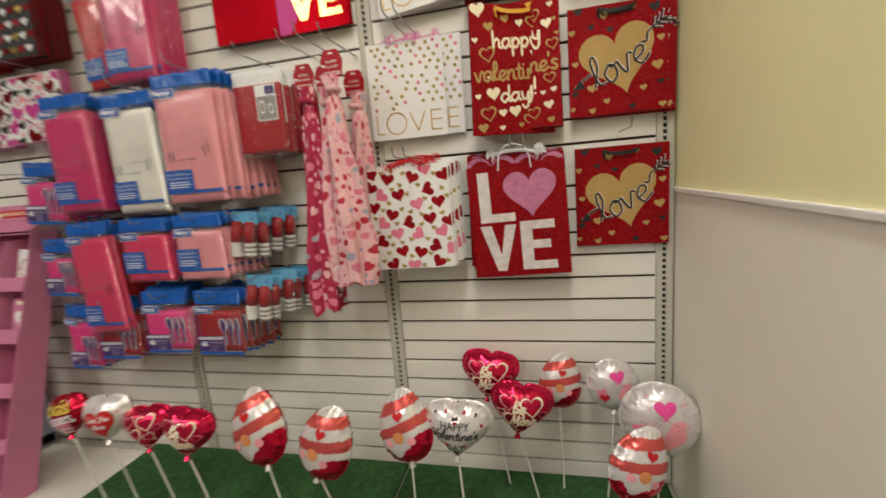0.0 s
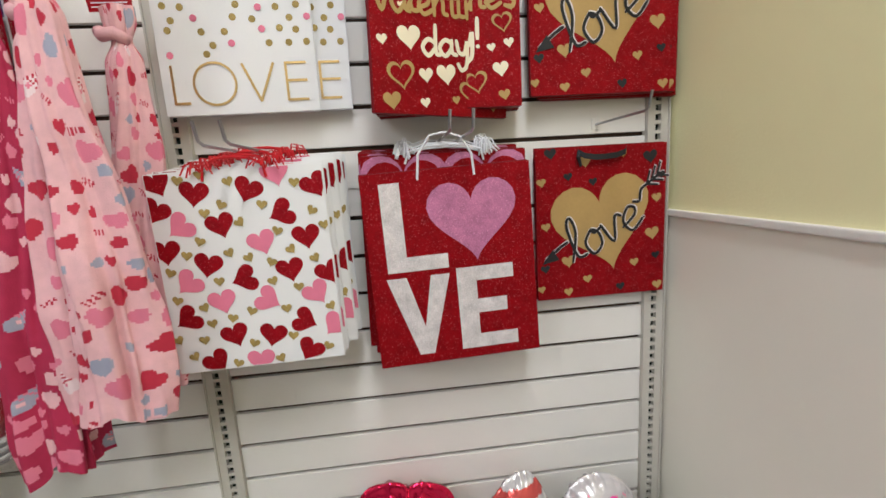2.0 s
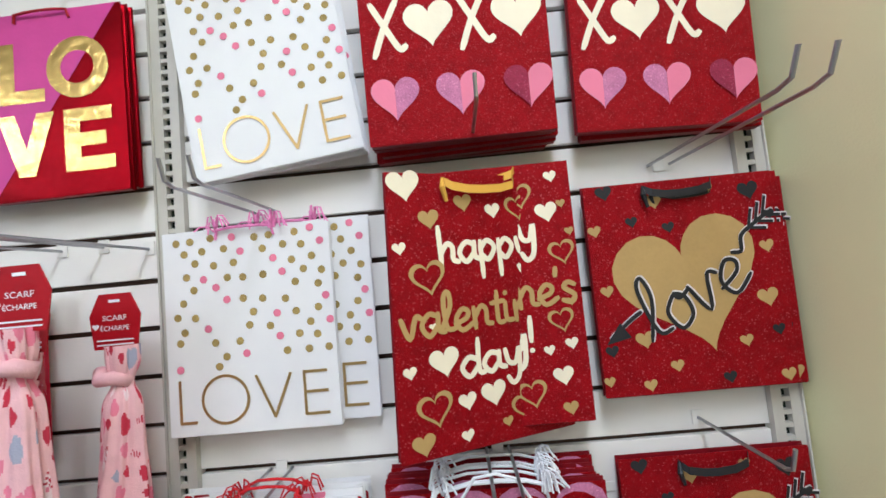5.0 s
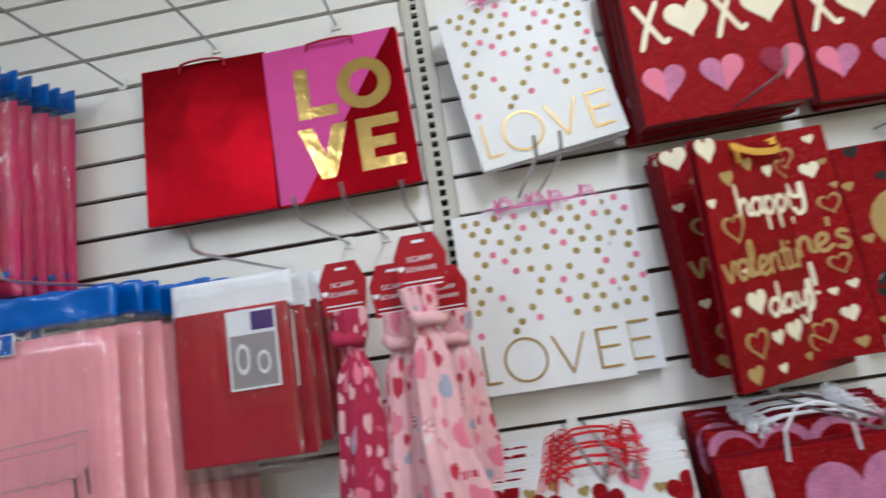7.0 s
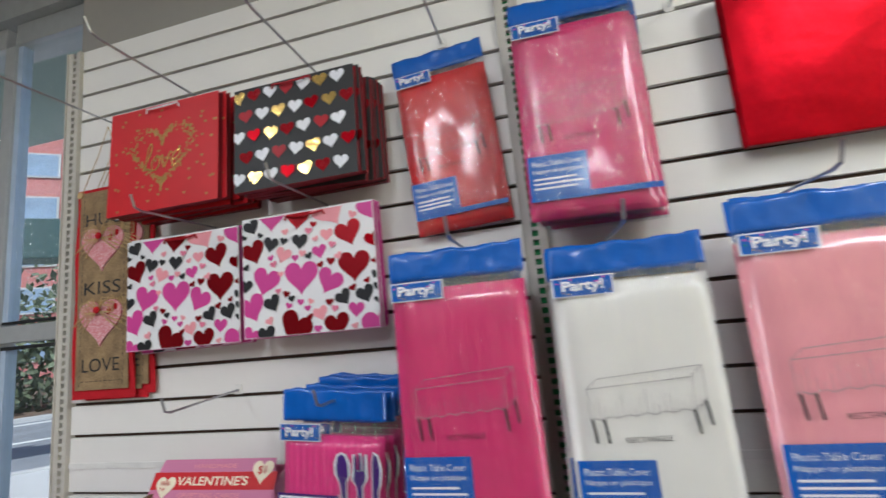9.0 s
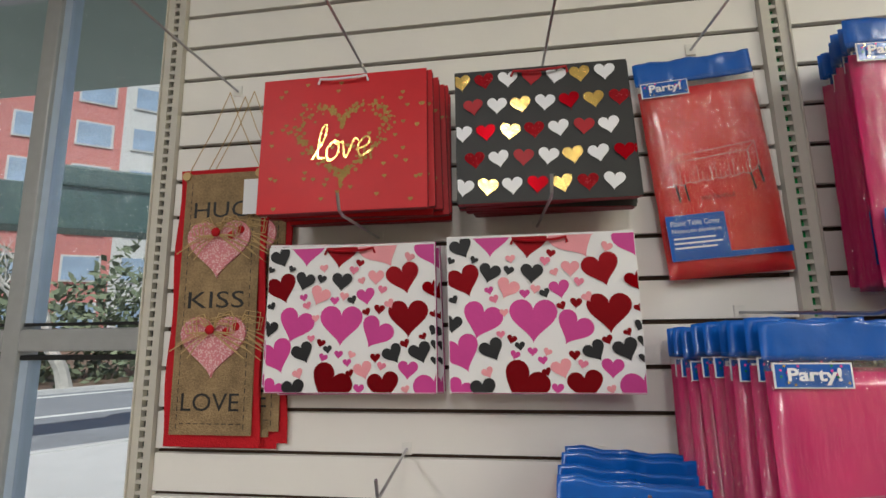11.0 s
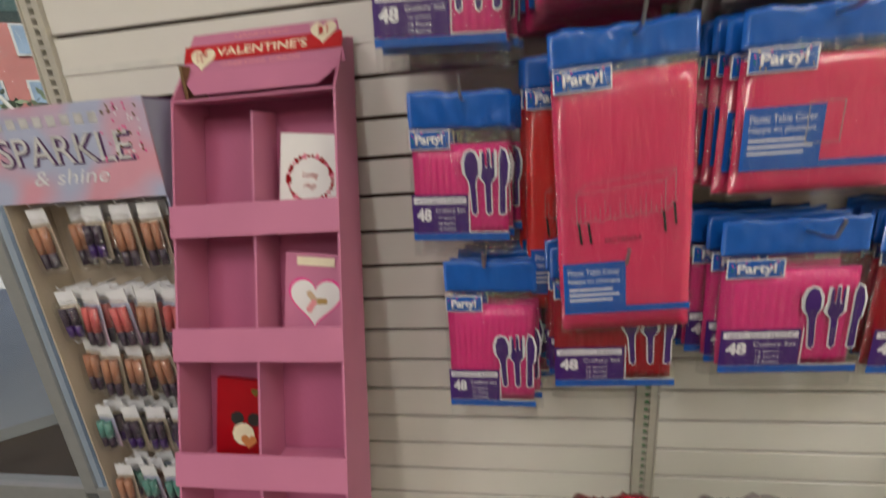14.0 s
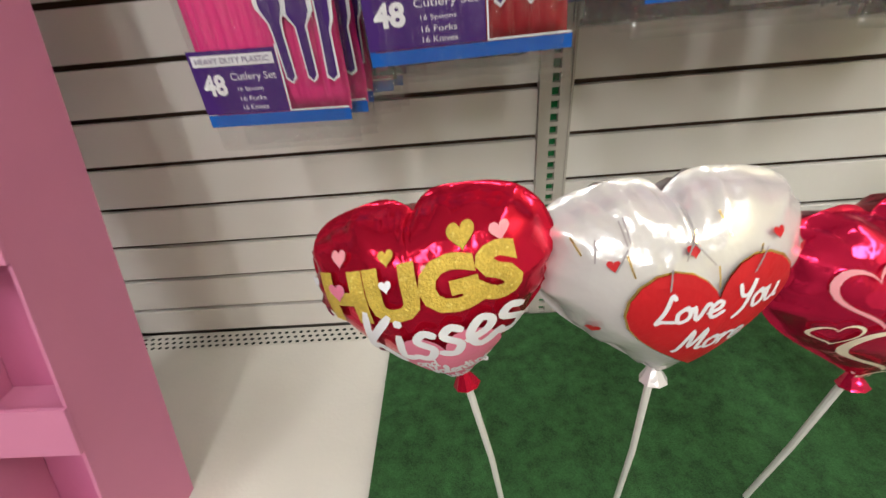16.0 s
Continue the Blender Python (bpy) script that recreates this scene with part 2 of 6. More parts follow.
HOLO = mat("silver foil lettering", (0.75, 0.74, 0.76), 0.35, 0.35, grain=0.4, scale=30)
BURLAP = mat("burlap cloth", (0.33, 0.225, 0.12), 0.95, grain=0.35, scale=260, bump=0.9, bscale=420)
FELT = mat("red felt", (0.50, 0.012, 0.02), 0.95, grain=0.1, scale=150, bump=0.6, bscale=300)
STRAW = mat("straw raffia", (0.55, 0.38, 0.18), 0.8)
GINGHAM = spotted("red gingham cloth", (0.66, 0.24, 0.27), (0.78, 0.52, 0.52), 260, 0.42)
SC_PALE = mat("pale pink scarf voile", (0.78, 0.45, 0.48), 0.85, grain=0.12, scale=60, bump=0.3, bscale=500)
SC_RED = mat("red scarf print", (0.50, 0.03, 0.06), 0.85, grain=0.1, bump=0.3, bscale=500)
SC_PINK = mat("rose scarf print", (0.72, 0.20, 0.29), 0.85, grain=0.1, bump=0.3, bscale=500)
SC_WHITE = mat("white scarf print", (0.80, 0.62, 0.64), 0.85, grain=0.08, bump=0.3, bscale=500)
SC_GREY = mat("grey-blue scarf print", (0.36, 0.36, 0.46), 0.85, grain=0.1, bump=0.3, bscale=500)
SC_DEEP = mat("deep raspberry scarf voile", (0.42, 0.025, 0.075), 0.85, grain=0.12, scale=60, bump=0.3, bscale=500)
SCARF_A = [SC_PALE, SC_RED, SC_PINK, SC_WHITE, SC_GREY]
SCARF_B = [SC_DEEP, SC_PINK, SC_PALE, SC_GREY, SC_PALE]
F_RED = mat("red balloon foil", (0.62, 0.010, 0.045), 0.16, 0.75, grain=0.1, bump=0.5, bscale=42)
F_WHITE = mat("pearl white balloon foil", (0.74, 0.72, 0.72), 0.2, 0.35, grain=0.04, bump=0.5, bscale=42)
F_ROSE = mat("deep pink balloon foil", (0.66, 0.015, 0.075), 0.16, 0.75, grain=0.15, bump=0.55, bscale=44)
F_SILVER = mat("silver balloon foil", (0.72, 0.69, 0.70), 0.24, 0.35, bump=0.55, bscale=44)
F_STRIPE = mat("salmon balloon stripe", (0.68, 0.11, 0.10), 0.2, 0.45, bump=0.5, bscale=42)
ORANGE = mat("orange print", (0.66, 0.26, 0.10), 0.3)
STICK = mat("white plastic stick", (0.78, 0.77, 0.73), 0.4)
GREENP = mat("green plastic", (0.01, 0.22, 0.06), 0.4)


# ---- mesh helpers ----
def part(name, bm, material, parent=None, label=""):
    me = bpy.data.meshes.new(name)
    bm.to_mesh(me)
    bm.free()
    for m in material if isinstance(material, (list, tuple)) else [material]:
        me.materials.append(m)
    ob = new(name, me)
    if parent:
        ob.parent = parent
    if label:
        ob["label"] = label
    return ob


def smooth(ob):
    for p in ob.data.polygons:
        p.use_smooth = True
    return ob


def box(bm, x0, x1, y0, y1, z0, z1, bev=0.0):
    r = bmesh.ops.create_cube(bm, size=1.0, matrix=Matrix.Translation(((x0 + x1) / 2, (y0 + y1) / 2, (z0 + z1) / 2)) @ Matrix.Diagonal((x1 - x0, y1 - y0, z1 - z0, 1)))
    if bev:
        es = {e for v in r["verts"] for e in v.link_edges}
        bmesh.ops.bevel(bm, geom=list(es), offset=bev, segments=2, affect="EDGES", profile=0.6)
    return bm


def boxm(*a, bev=0.0):
    return box(bmesh.new(), *a, bev=bev)


def tube(bm, pts, r, n=8, radii=None):
    pts = [Vector(p) for p in pts]
    rings = []
    for i, p in enumerate(pts):
        d = (pts[min(i + 1, len(pts) - 1)] - pts[max(i - 1, 0)]).normalized()
        a = d.orthogonal().normalized() if i == 0 else (a - d * a.dot(d)).normalized()
        b = d.cross(a)
        rr = radii[i] if radii else r
        rings.append([bm.verts.new(p + rr * (math.cos(k * math.tau / n) * a + math.sin(k * math.tau / n) * b)) for k in range(n)])
    for u, v in zip(rings, rings[1:]):
        for k in range(n):
            bm.faces.new((u[k], u[(k + 1) % n], v[(k + 1) % n], v[k]))
    bm.faces.new(rings[0][::-1])
    bm.faces.new(rings[-1])
    return bm


def tubem(pts, r, n=8, radii=None):
    return tube(bmesh.new(), pts, r, n, radii)


def heart_xy(t):
    x = 16 * math.sin(t) ** 3
    y = 13 * math.cos(t) - 5 * math.cos(2 * t) - 2 * math.cos(3 * t) - math.cos(4 * t)
    return x / 16, (y + 2.5) / 16


HEART = [heart_xy(k * math.tau / 36) for k in range(36)]
DOT = [(math.cos(k * math.tau / 10), math.sin(k * math.tau / 10)) for k in range(10)]


def spline(pts, fine=5):
    """A smooth curve through the points."""
    q = [pts[0], *pts, pts[-1]]
    out = []
    for a, b, c, d in zip(q, q[1:], q[2:], q[3:]):
        for i in range(fine):
            t = i / fine
            out.append(tuple(.5 * (2 * b[k] + (c[k] - a[k]) * t + (2 * a[k] - 5 * b[k] + 4 * c[k] - d[k]) * t * t + (3 * b[k] - a[k] - 3 * c[k] + d[k]) * t ** 3) for k in (0, 1)))
    return out + [tuple(pts[-1])]


# pen strokes of a casual brush hand: advance, then strokes on an x-height of one
GLYPH = {}
GLYPH[" "] = (.5, [])
GLYPH["a"] = (.88, [[(.7, .85), (.35, 1), (.05, .5), (.32, 0), (.68, .45)], [(.72, 1), (.70, .25), (.95, .08)]])
GLYPH["d"] = (.88, [[(.7, .8), (.35, 1), (.05, .5), (.32, 0), (.68, .45)], [(.78, 1.9), (.72, .25), (.95, .08)]])
GLYPH["e"] = (.74, [[(.02, .35), (.5, .55), (.6, .85), (.35, 1), (.08, .55), (.3, .02), (.8, .3)]])
GLYPH["h"] = (.85, [[(.1, 1.9), (.12, 0)], [(.12, .5), (.4, 1), (.62, .8), (.62, .2), (.85, .05)]])
GLYPH["i"] = (.42, [[(.1, 1), (.1, .2), (.4, .1)], [(.12, 1.42), (.14, 1.5)]])
GLYPH["l"] = (.46, [[(-.1, .15), (.33, 1.2), (.3, 1.9), (.1, 1.6), (.14, .3), (.48, .15)]])
GLYPH["n"] = (.84, [[(.1, 1), (.12, 0)], [(.12, .5), (.4, 1), (.62, .8), (.62, .2), (.85, .1)]])
GLYPH["o"] = (.76, [[(.4, 1), (.08, .6), (.25, 0), (.62, .2), (.62, .75), (.4, 1), (.5, .8), (.8, .9)]])
GLYPH["p"] = (.82, [[(.1, 1), (.1, -.9)], [(.1, .6), (.4, 1), (.7, .6), (.4, 0), (.12, .3)]])
GLYPH["r"] = (.6, [[(.1, 1), (.12, 0)], [(.12, .5), (.35, .95), (.6, .9)]])
GLYPH["s"] = (.66, [[(.55, .85), (.3, 1), (.12, .75), (.5, .35), (.35, 0), (.02, .15)]])
GLYPH["t"] = (.56, [[(.3, 1.6), (.28, .2), (.55, .08)], [(.02, 1.05), (.6, 1.1)]])
GLYPH["u"] = (.9, [[(.1, 1), (.12, .25), (.35, 0), (.65, .4), (.7, 1), (.7, .2), (.9, .05)]])
GLYPH["v"] = (.74, [[(.02, .95), (.3, .02), (.58, .95), (.8, .85)]])
GLYPH["y"] = (.8, [[(.1, 1), (.2, .3), (.5, .2), (.7, 1), (.6, -.5), (.3, -.9), (.1, -.5)]])
GLYPH["B"] = (.85, [[(.15, 0), (.2, 1.8), (.65, 1.6), (.25, 1), (.75, .6), (.15, .02)]])
GLYPH["K"] = (.95, [[(.25, 1.9), (.15, 0)], [(.85, 1.7), (.2, .85), (.5, .6), (1.0, -.1)]])
GLYPH["L"] = (.85, [[(.6, 1.6), (.4, 1.85), (.3, .9), (.1, .05), (.35, .15), (.9, .05)]])
GLYPH["M"] = (1.3, [[(.02, .05), (.15, .1), (.38, 1.8), (.6, .3), (1.0, 1.8), (1.05, .15), (1.3, .15)]])
GLYPH["V"] = (.85, [[(.05, 1.7), (.2, 1.75), (.42, 0), (.85, 1.75), (.98, 1.65)]])
GLYPH["W"] = (1.25, [[(.05, 1.7), (.3, 0), (.62, 1.3), (.85, 0), (1.25, 1.75)]])
GLYPH["Y"] = (.95, [[(.05, 1.7), (.3, 1), (.65, 1), (.85, 1.8), (.6, .2), (.2, -.4)]])
GLYPH["'"] = (.22, [[(.12, 1.8), (.06, 1.4)]])
GLYPH["!"] = (.35, [[(.22, 1.9), (.14, .55)], [(.12, .08), (.12, .0)]])


class Print:
    """Flat printing that lies just proud of a front face: one mesh for each ink."""

    def __init__(self, y, step=0.0005):
        self.y, self.step, self.inks, self.count = y, step, {}, 0

    def ink(self, material):
        if material not in self.inks:
            self.inks[material] = (bmesh.new(), self.y - self.step * (len(self.inks) + 1))
        return self.inks[material]

    def shape(self, material, pts, x, z, s, rot=0.0, sx=1.0, clip=None):
        bm, y = self.ink(material)
        self.count += 1
        y -= 0.00001 * (self.count % 12)
        c, n = math.cos(radians(rot)), math.sin(radians(rot))
        out = []
        for px, pz in pts:
            px, pz = px * s * sx, pz * s
            q = [x + px * c - pz * n, z + px * n + pz * c]
            if clip:
                q = [min(max(q[0], clip[0]), clip[1]), min(max(q[1], clip[2]), clip[3])]
            if not out or (abs(q[0] - out[-1][0]) + abs(q[1] - out[-1][1])) > 1e-5:
                out.append(q)
        if len(out) > 2:
            bm.faces.new([bm.verts.new((a, y, b)) for a, b in out])

    def heart(self, material, x, z, s, rot=0.0, clip=None):
        self.shape(material, HEART, x, z, s, rot, clip=clip)

    def ring(self, material, x, z, s, w=0.2, rot=0.0, pts=HEART):
        bm, y = self.ink(material)
        c, n = math.cos(radians(rot)), math.sin(radians(rot))
        loops = []
        for k in (1.0, 1.0 - w):
            loops.append([bm.verts.new((x + s * k * (a * c - b * n), y, z + s * k * (a * n + b * c))) for a, b in pts])
        m = len(pts)
        for i in range(m):
            bm.faces.new((loops[0][i], loops[0][(i + 1) % m], loops[1][(i + 1) % m], loops[1][i]))

    def rect(self, material, x0, x1, z0, z1):
        bm, y = self.ink(material)
        bm.faces.new([bm.verts.new(p) for p in ((x0, y, z0), (x1, y, z0), (x1, y, z1), (x0, y, z1))])

    def poly(self, material, pts):
        bm, y = self.ink(material)
        bm.faces.new([bm.verts.new((a, y, b)) for a, b in pts])

    def line(self, material, pts, w):
        bm, y = self.ink(material)
        for (a, b), (c, d) in zip(pts, pts[1:]):
            self.count += 1
            y = self.inks[material][1] - 0.00003 * (self.count % 11)
            l = math.hypot(c - a, d - b) or 1
            nx, nz = -(d - b) / l * w / 2, (c - a) / l * w / 2
            ex, ez = (c - a) / l * w * 0.3, (d - b) / l * w * 0.3
            bm.faces.new([bm.verts.new((px, y, pz)) for px, pz in ((a - ex - nx, b - ez - nz), (c + ex - nx, d + ez - nz), (c + ex + nx, d + ez + nz), (a - ex + nx, b - ez + nz))])

    def brush(self, material, pts, w, fine=5):
        """One smooth stroke of a round pen through the given points."""
        bm, y = self.ink(material)
        path = spline(pts, fine)
        m = len(path)
        rows = []
        for i, (a, b) in enumerate(path):
            (c, d), (e, f) = path[max(i - 1, 0)], path[min(i + 1, m - 1)]
            l = math.hypot(e - c, f - d) or 1
            tx, tz = (e - c) / l, (f - d) / l
            if i == 0:
                a, b = a - tx * w * .3, b - tz * w * .3
            if i == m - 1:
                a, b = a + tx * w * .3, b + tz * w * .3
            k = w / 2 * (.62 if i in (0, m - 1) else 1)
            self.count += 1
            yy = y - .00025 * (i / m) - .00002 * (self.count % 5)
            rows.append([bm.verts.new((a - tz * k, yy, b + tx * k)), bm.verts.new((a + tz * k, yy, b - tx * k))])
        for u, v in zip(rows, rows[1:]):
            bm.faces.new((u[0], u[1], v[1], v[0]))

    def penned(self, material, s, x, z, width, height, weight, rot=0.0, shear=0.0):
        """Hand-drawn lettering fitted into width by height about (x, z)."""
        strokes, cx = [], 0.0
        for ch in s:
            adv, lines = GLYPH[ch]
            strokes += [[(cx + a + shear * b, b) for a, b in line] for line in lines]
            cx += adv
        xs = [a for st in strokes for a, b in st]
        zs = [b for st in strokes for a, b in st]
        kx, kz = width / (max(xs) - min(xs)), height / max(max(zs) - min(zs), .1)
        mx0, mz0 = (max(xs) + min(xs)) / 2, (max(zs) + min(zs)) / 2
        c, n = math.cos(radians(rot)), math.sin(radians(rot))
        for st in strokes:
            out = []
            for a, b in st:
                a, b = (a - mx0) * kx, (b - mz0) * kz
                out.append((x + a * c - b * n, z + a * n + b * c))
            self.brush(material, out, weight)

    def half_heart(self, material, x, z, s, side):
        self.shape(material, [(max(a * side, 0) * side, b) for a, b in HEART], x, z, s)

    def text(self, material, s, x, z, width, height, shear=0.0, rot=0.0, fat=0.0):
        """Letters fitted into width by height about (x, z)."""
        bm, y = self.ink(material)
        cu = bpy.data.curves.new("lettering", "FONT")
        cu.body, cu.shear, cu.offset, cu.resolution_u = s, shear, fat, 3
        ob = new("lettering", cu)
        me = bpy.data.meshes.new_from_object(ob.evaluated_get(bpy.context.evaluated_depsgraph_get()))
        bpy.data.objects.remove(ob)
        co = [v.co.copy() for v in me.vertices]
        if co:
            lo = [min(v[k] for v in co) for k in (0, 1)]
            hi = [max(v[k] for v in co) for k in (0, 1)]
            sx, sz = width / max(hi[0] - lo[0], 1e-4), height / max(hi[1] - lo[1], 1e-4)
            c, n = math.cos(radians(rot)), math.sin(radians(rot))
            vs = []
            for v in co:
                a, b = (v[0] - (lo[0] + hi[0]) / 2) * sx, (v[1] - (lo[1] + hi[1]) / 2) * sz
                vs.append(bm.verts.new((x + a * c - b * n, y, z + a * n + b * c)))
            for p in me.polygons:
                try:
                    bm.faces.new([vs[i] for i in p.vertices])
                except ValueError:
                    pass
        bpy.data.meshes.remove(me)

    def done(self, parent, name="printed_pattern"):
        for material, (bm, y) in self.inks.items():
            bmesh.ops.recalc_face_normals(bm, faces=bm.faces)
            for f in bm.faces:
                if f.normal.y > 0:
                    f.normal_flip()
            tagged(part(name, bm, material, parent, material.name), kind="stuff")


def thing(name, label, category, group="", kind=""):
    return tagged(new(name), label, category, group, kind)


rnd = random.Random(5)

# ---- structure ----
PITCH = 0.0762
TOP, BASE, SEAM = 2.485, 0.25, 1.367
UPRIGHTS = [-0.030, -0.953, -1.872, -3.085]
GROOVES = [0.31 + PITCH * k for k in range(14)] + [SEAM] + [1.433 + PITCH * k for k in range(14)]


def structure(name, bm, material):
    return tagged(part(name, bm, material), kind="structure")


structure("floor", boxm(-6.5, 0.12, -5.0, 0.16, -0.12, 0.0), FLOORM)
structure("ceiling", boxm(-6.5, 0.12, -5.0, 0.3, CEIL, CEIL + 0.1), CEILM)
structure("wall_north", boxm(-3.11, 0.12, 0.03, 0.16, 0.0, CEIL), WALLM)
structure("wall_south", boxm(-6.5, 0.12, -5.1, -5.0, 0.0, CEIL), WALLM)
structure("wall_west", boxm(-6.6, -6.5, -5.1, 0.3, 0.0, CEIL), WALLM)
east = structure("wall_east", boxm(0.0, 0.12, -5.0, 0.03, 0.0, 1.262), OFFWHITE)
structure("wall_east_upper", boxm(0.002, 0.12, -5.0, 0.03, 1.274, CEIL), YELLOW)
structure("trim", boxm(-0.008, 0.1, -5.0, 0.03, 1.261, 1.275, bev=0.003), CAP)
for lx, ly in LAMPS:
    fx = thing("ceiling_light", "white ceiling light fixture with glowing diffuser", "ceiling light", "store ceiling lights")
    fx.location = (lx, ly, CEIL)
    bm = bmesh.new()
    for s in (-1, 1):
        box(bm, s * 0.17 - 0.01, s * 0.17 + 0.01, -0.62, 0.62, -0.06, 0)
        box(bm, -0.16, 0.16, s * 0.61 - 0.01, s * 0.61 + 0.01, -0.06, 0)
    part("frame", bm, CAP, fx)
    part("diffuser", boxm(-0.155, 0.155, -0.595, 0.595, -0.03, -0.01), LAMPM, fx)

# slatwall: brown core behind separate boards
slatwall = structure("slatwall", boxm(-3.10, -0.002, 0.0115, 0.028, BASE, TOP - 0.002), GROOVE)
edges = [BASE] + GROOVES + [TOP]
for i in range(3):
    xa, xb = UPRIGHTS[i + 1] + 0.0245, UPRIGHTS[i] - 0.0245
    made = {}
    for za, zb in zip(edges, edges[1:]):
        ga = 0.0 if za in (BASE, SEAM) else 0.0042
        gb = 0.0 if zb in (TOP, SEAM) else 0.0042
        za, zb = za + ga + (0.0012 if za == SEAM else 0), zb - gb
        h = round(zb - za, 4)
        if h not in made:
            made[h] = part("board", boxm(xa, xb, 0.0, 0.0112, 0.0, h, bev=0.0012), SLAT, slatwall)
            ob = made[h]
        else:
            ob = new("board", made[h].data)
            ob.parent = slatwall
        ob.location.z = za
    structure("trim_seam", boxm(xa, xb, -0.0025, -0.0005, SEAM - 0.009, SEAM + 0.005, bev=0.0008), CAP)


def upright(x, backing):
    post = thing("slotted_upright", "almond steel shelving upright with a row of slots", "shelf upright", "slatwall uprights")
    post.location = (x, 0, BASE)
    h = TOP - BASE
    bm = bmesh.new()
    for s in (-1, 1):
        box(bm, s * 0.0145 - 0.0085, s * 0.0145 + 0.0085, -0.006, 0.012, 0, h)
        box(bm, s * 0.0225 - 0.0015, s * 0.0225 + 0.0015, -0.010, 0.012, 0, h)
    n = int(h / (PITCH / 4))
    for k in range(n):
        z = k * PITCH / 4
        box(bm, -0.006, 0.006, -0.005, 0.004, z, z + 0.0068)
    part("post", bm, STEEL, post)
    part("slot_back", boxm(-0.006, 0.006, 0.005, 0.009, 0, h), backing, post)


for ux in UPRIGHTS:
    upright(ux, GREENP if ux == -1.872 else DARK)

# base deck with a punched strip along the wall
deck = structure("shelf_deck", boxm(-3.10, -0.004, -0.56, -0.052, 0.215, 0.252, bev=0.003), DECK)
structure("shelf_kick", boxm(-3.10, -0.004, -0.53, 0.03, 0.0, 0.214), STEEL)
bm = bmesh.new()
box(bm, -3.10, -0.004, -0.051, -0.001, 0.20, 0.243)
structure("punched_strip", bm, DECK)
# flat dark discs on the solid strip, painted for the shade in its holes
bm = bmesh.new()
for row in range(3):
    for k in range(200):
        x = -3.08 + k * 0.0152 + (row % 2) * 0.0076
        vs = [bm.verts.new((x + 0.0042 * math.cos(a * math.tau / 8), -0.014 - row * 0.013 + 0.0036 * math.sin(a * math.tau / 8), 0.2436)) for a in range(8)]
        bm.faces.new(vs)
tagged(part("punched_holes", bm, DARK), kind="stuff", label="rows of dark punched holes in the deck strip", category="holes")


def turf_mat(x0, x1):
    g = thing("turf_mat", "green artificial grass mat lying on the shelf deck", "mat", "turf mats")
    g.location = ((x0 + x1) / 2, -0.28, 0.253)
    w = (x1 - x0) / 2
    part("backing", boxm(-w, w, -0.275, 0.262, 0, 0.004), BLACK, g)
    part("turf", boxm(-w, w, -0.275, 0.262, 0.004, 0.011, bev=0.002), TURF, g)
    bm = bmesh.new()
    r = random.Random(3)
    for k in range(5000):
        a, b = r.uniform(-w, w), r.uniform(-0.27, 0.258)
        q = r.uniform(0, math.tau)
        l = r.uniform(0.003, 0.006)
        c, s = math.cos(q) * 0.0012, math.sin(q) * 0.0012
        bm.faces.new([bm.verts.new(v) for v in ((a - c, b - s, 0.0105), (a + c, b + s, 0.0105), (a + s * 2, b - c * 2, 0.0105 + l))])
    tagged(part("turf_fringe", bm, TURF, g), kind="stuff")


turf_mat(-2.168, -0.952)
turf_mat(-0.944, -0.02)

# storefront window beyond the end of the slatwall
win = tagged(new("window_1"), "grey aluminium storefront window with a transom bar", "window", "", "structure")
WY = 0.15
for a in [(-3.605, -3.558, 0.1, 2.72), (-4.9, -4.83, 0.1, 2.72), (-6.5, -6.43, 0.1, 2.72), (-3.15, -3.10, 0.1, 2.72)]:
    part("window_frame", boxm(a[0], a[1], WY - 0.02, WY + 0.03, a[2], a[3], bev=0.004), ALU, win)
for xa, xb in ((-3.558, -3.15), (-4.83, -3.605), (-6.43, -4.90)):
    part("window_frame", boxm(xa, xb, WY - 0.02, WY + 0.03, 1.685, 1.738, bev=0.004), ALU, win)
    part("window_frame", boxm(xa, xb, WY - 0.02, WY + 0.03, 2.72, 2.80, bev=0.004), ALU, win)
    part("window_frame", boxm(xa, xb, WY - 0.02, WY + 0.03, 0.02, 0.12, bev=0.004), ALU, win)
    part("gasket", boxm(xa, xb, WY - 0.012, WY + 0.012, 1.664, 1.675), GASKET, win)
    part("gasket", boxm(xa, xb, WY - 0.012, WY + 0.012, 1.745, 1.753), GASKET, win)
    part("jamb", boxm(xa, xa + 0.022, WY - 0.01, WY + 0.02, 0.12, 1.664), ALUD, win)
    part("jamb", boxm(xa, xa + 0.022, WY - 0.01, WY + 0.02, 1.753, 2.72), ALUD, win)
    for za, zb in ((0.12, 1.675), (1.745, 2.72)):
        p = part("pane", boxm(xa + 0.022, xb, WY - 0.003, WY + 0.003, za, zb), clear_film("window glass", (0.94, 0.97, 0.97), 0.05), win)
        p.visible_shadow = False
structure("wall_header", boxm(-6.5, -3.10, WY - 0.05, WY + 0.15, 2.80, CEIL), ALU)

# ---- hooks ----
def hook(x, z, length, double=False, up=0.0):
    h = thing("wire_hook", "zinc wire display hook clipped into the slatwall", "hook", "slatwall hooks")
    h.location = (x, 0, z)
    bm = bmesh.new()
    box(bm, -0.009, 0.009, -0.003, -0.0005, -0.010, 0.012, bev=0.001)
    part("clip", bm, CAP, h)
    for s in ((-0.017, 0.017) if double else (0.0,)):
        y = -length
        part("rod", tubem([(s, -0.002, 0.0), (s, y * 0.5, up * 0.5), (s, y * 0.9, up), (s, y * 0.96, up + 0.004), (s, y, up + 0.028)], 0.0024), WIRE, h)
    return h


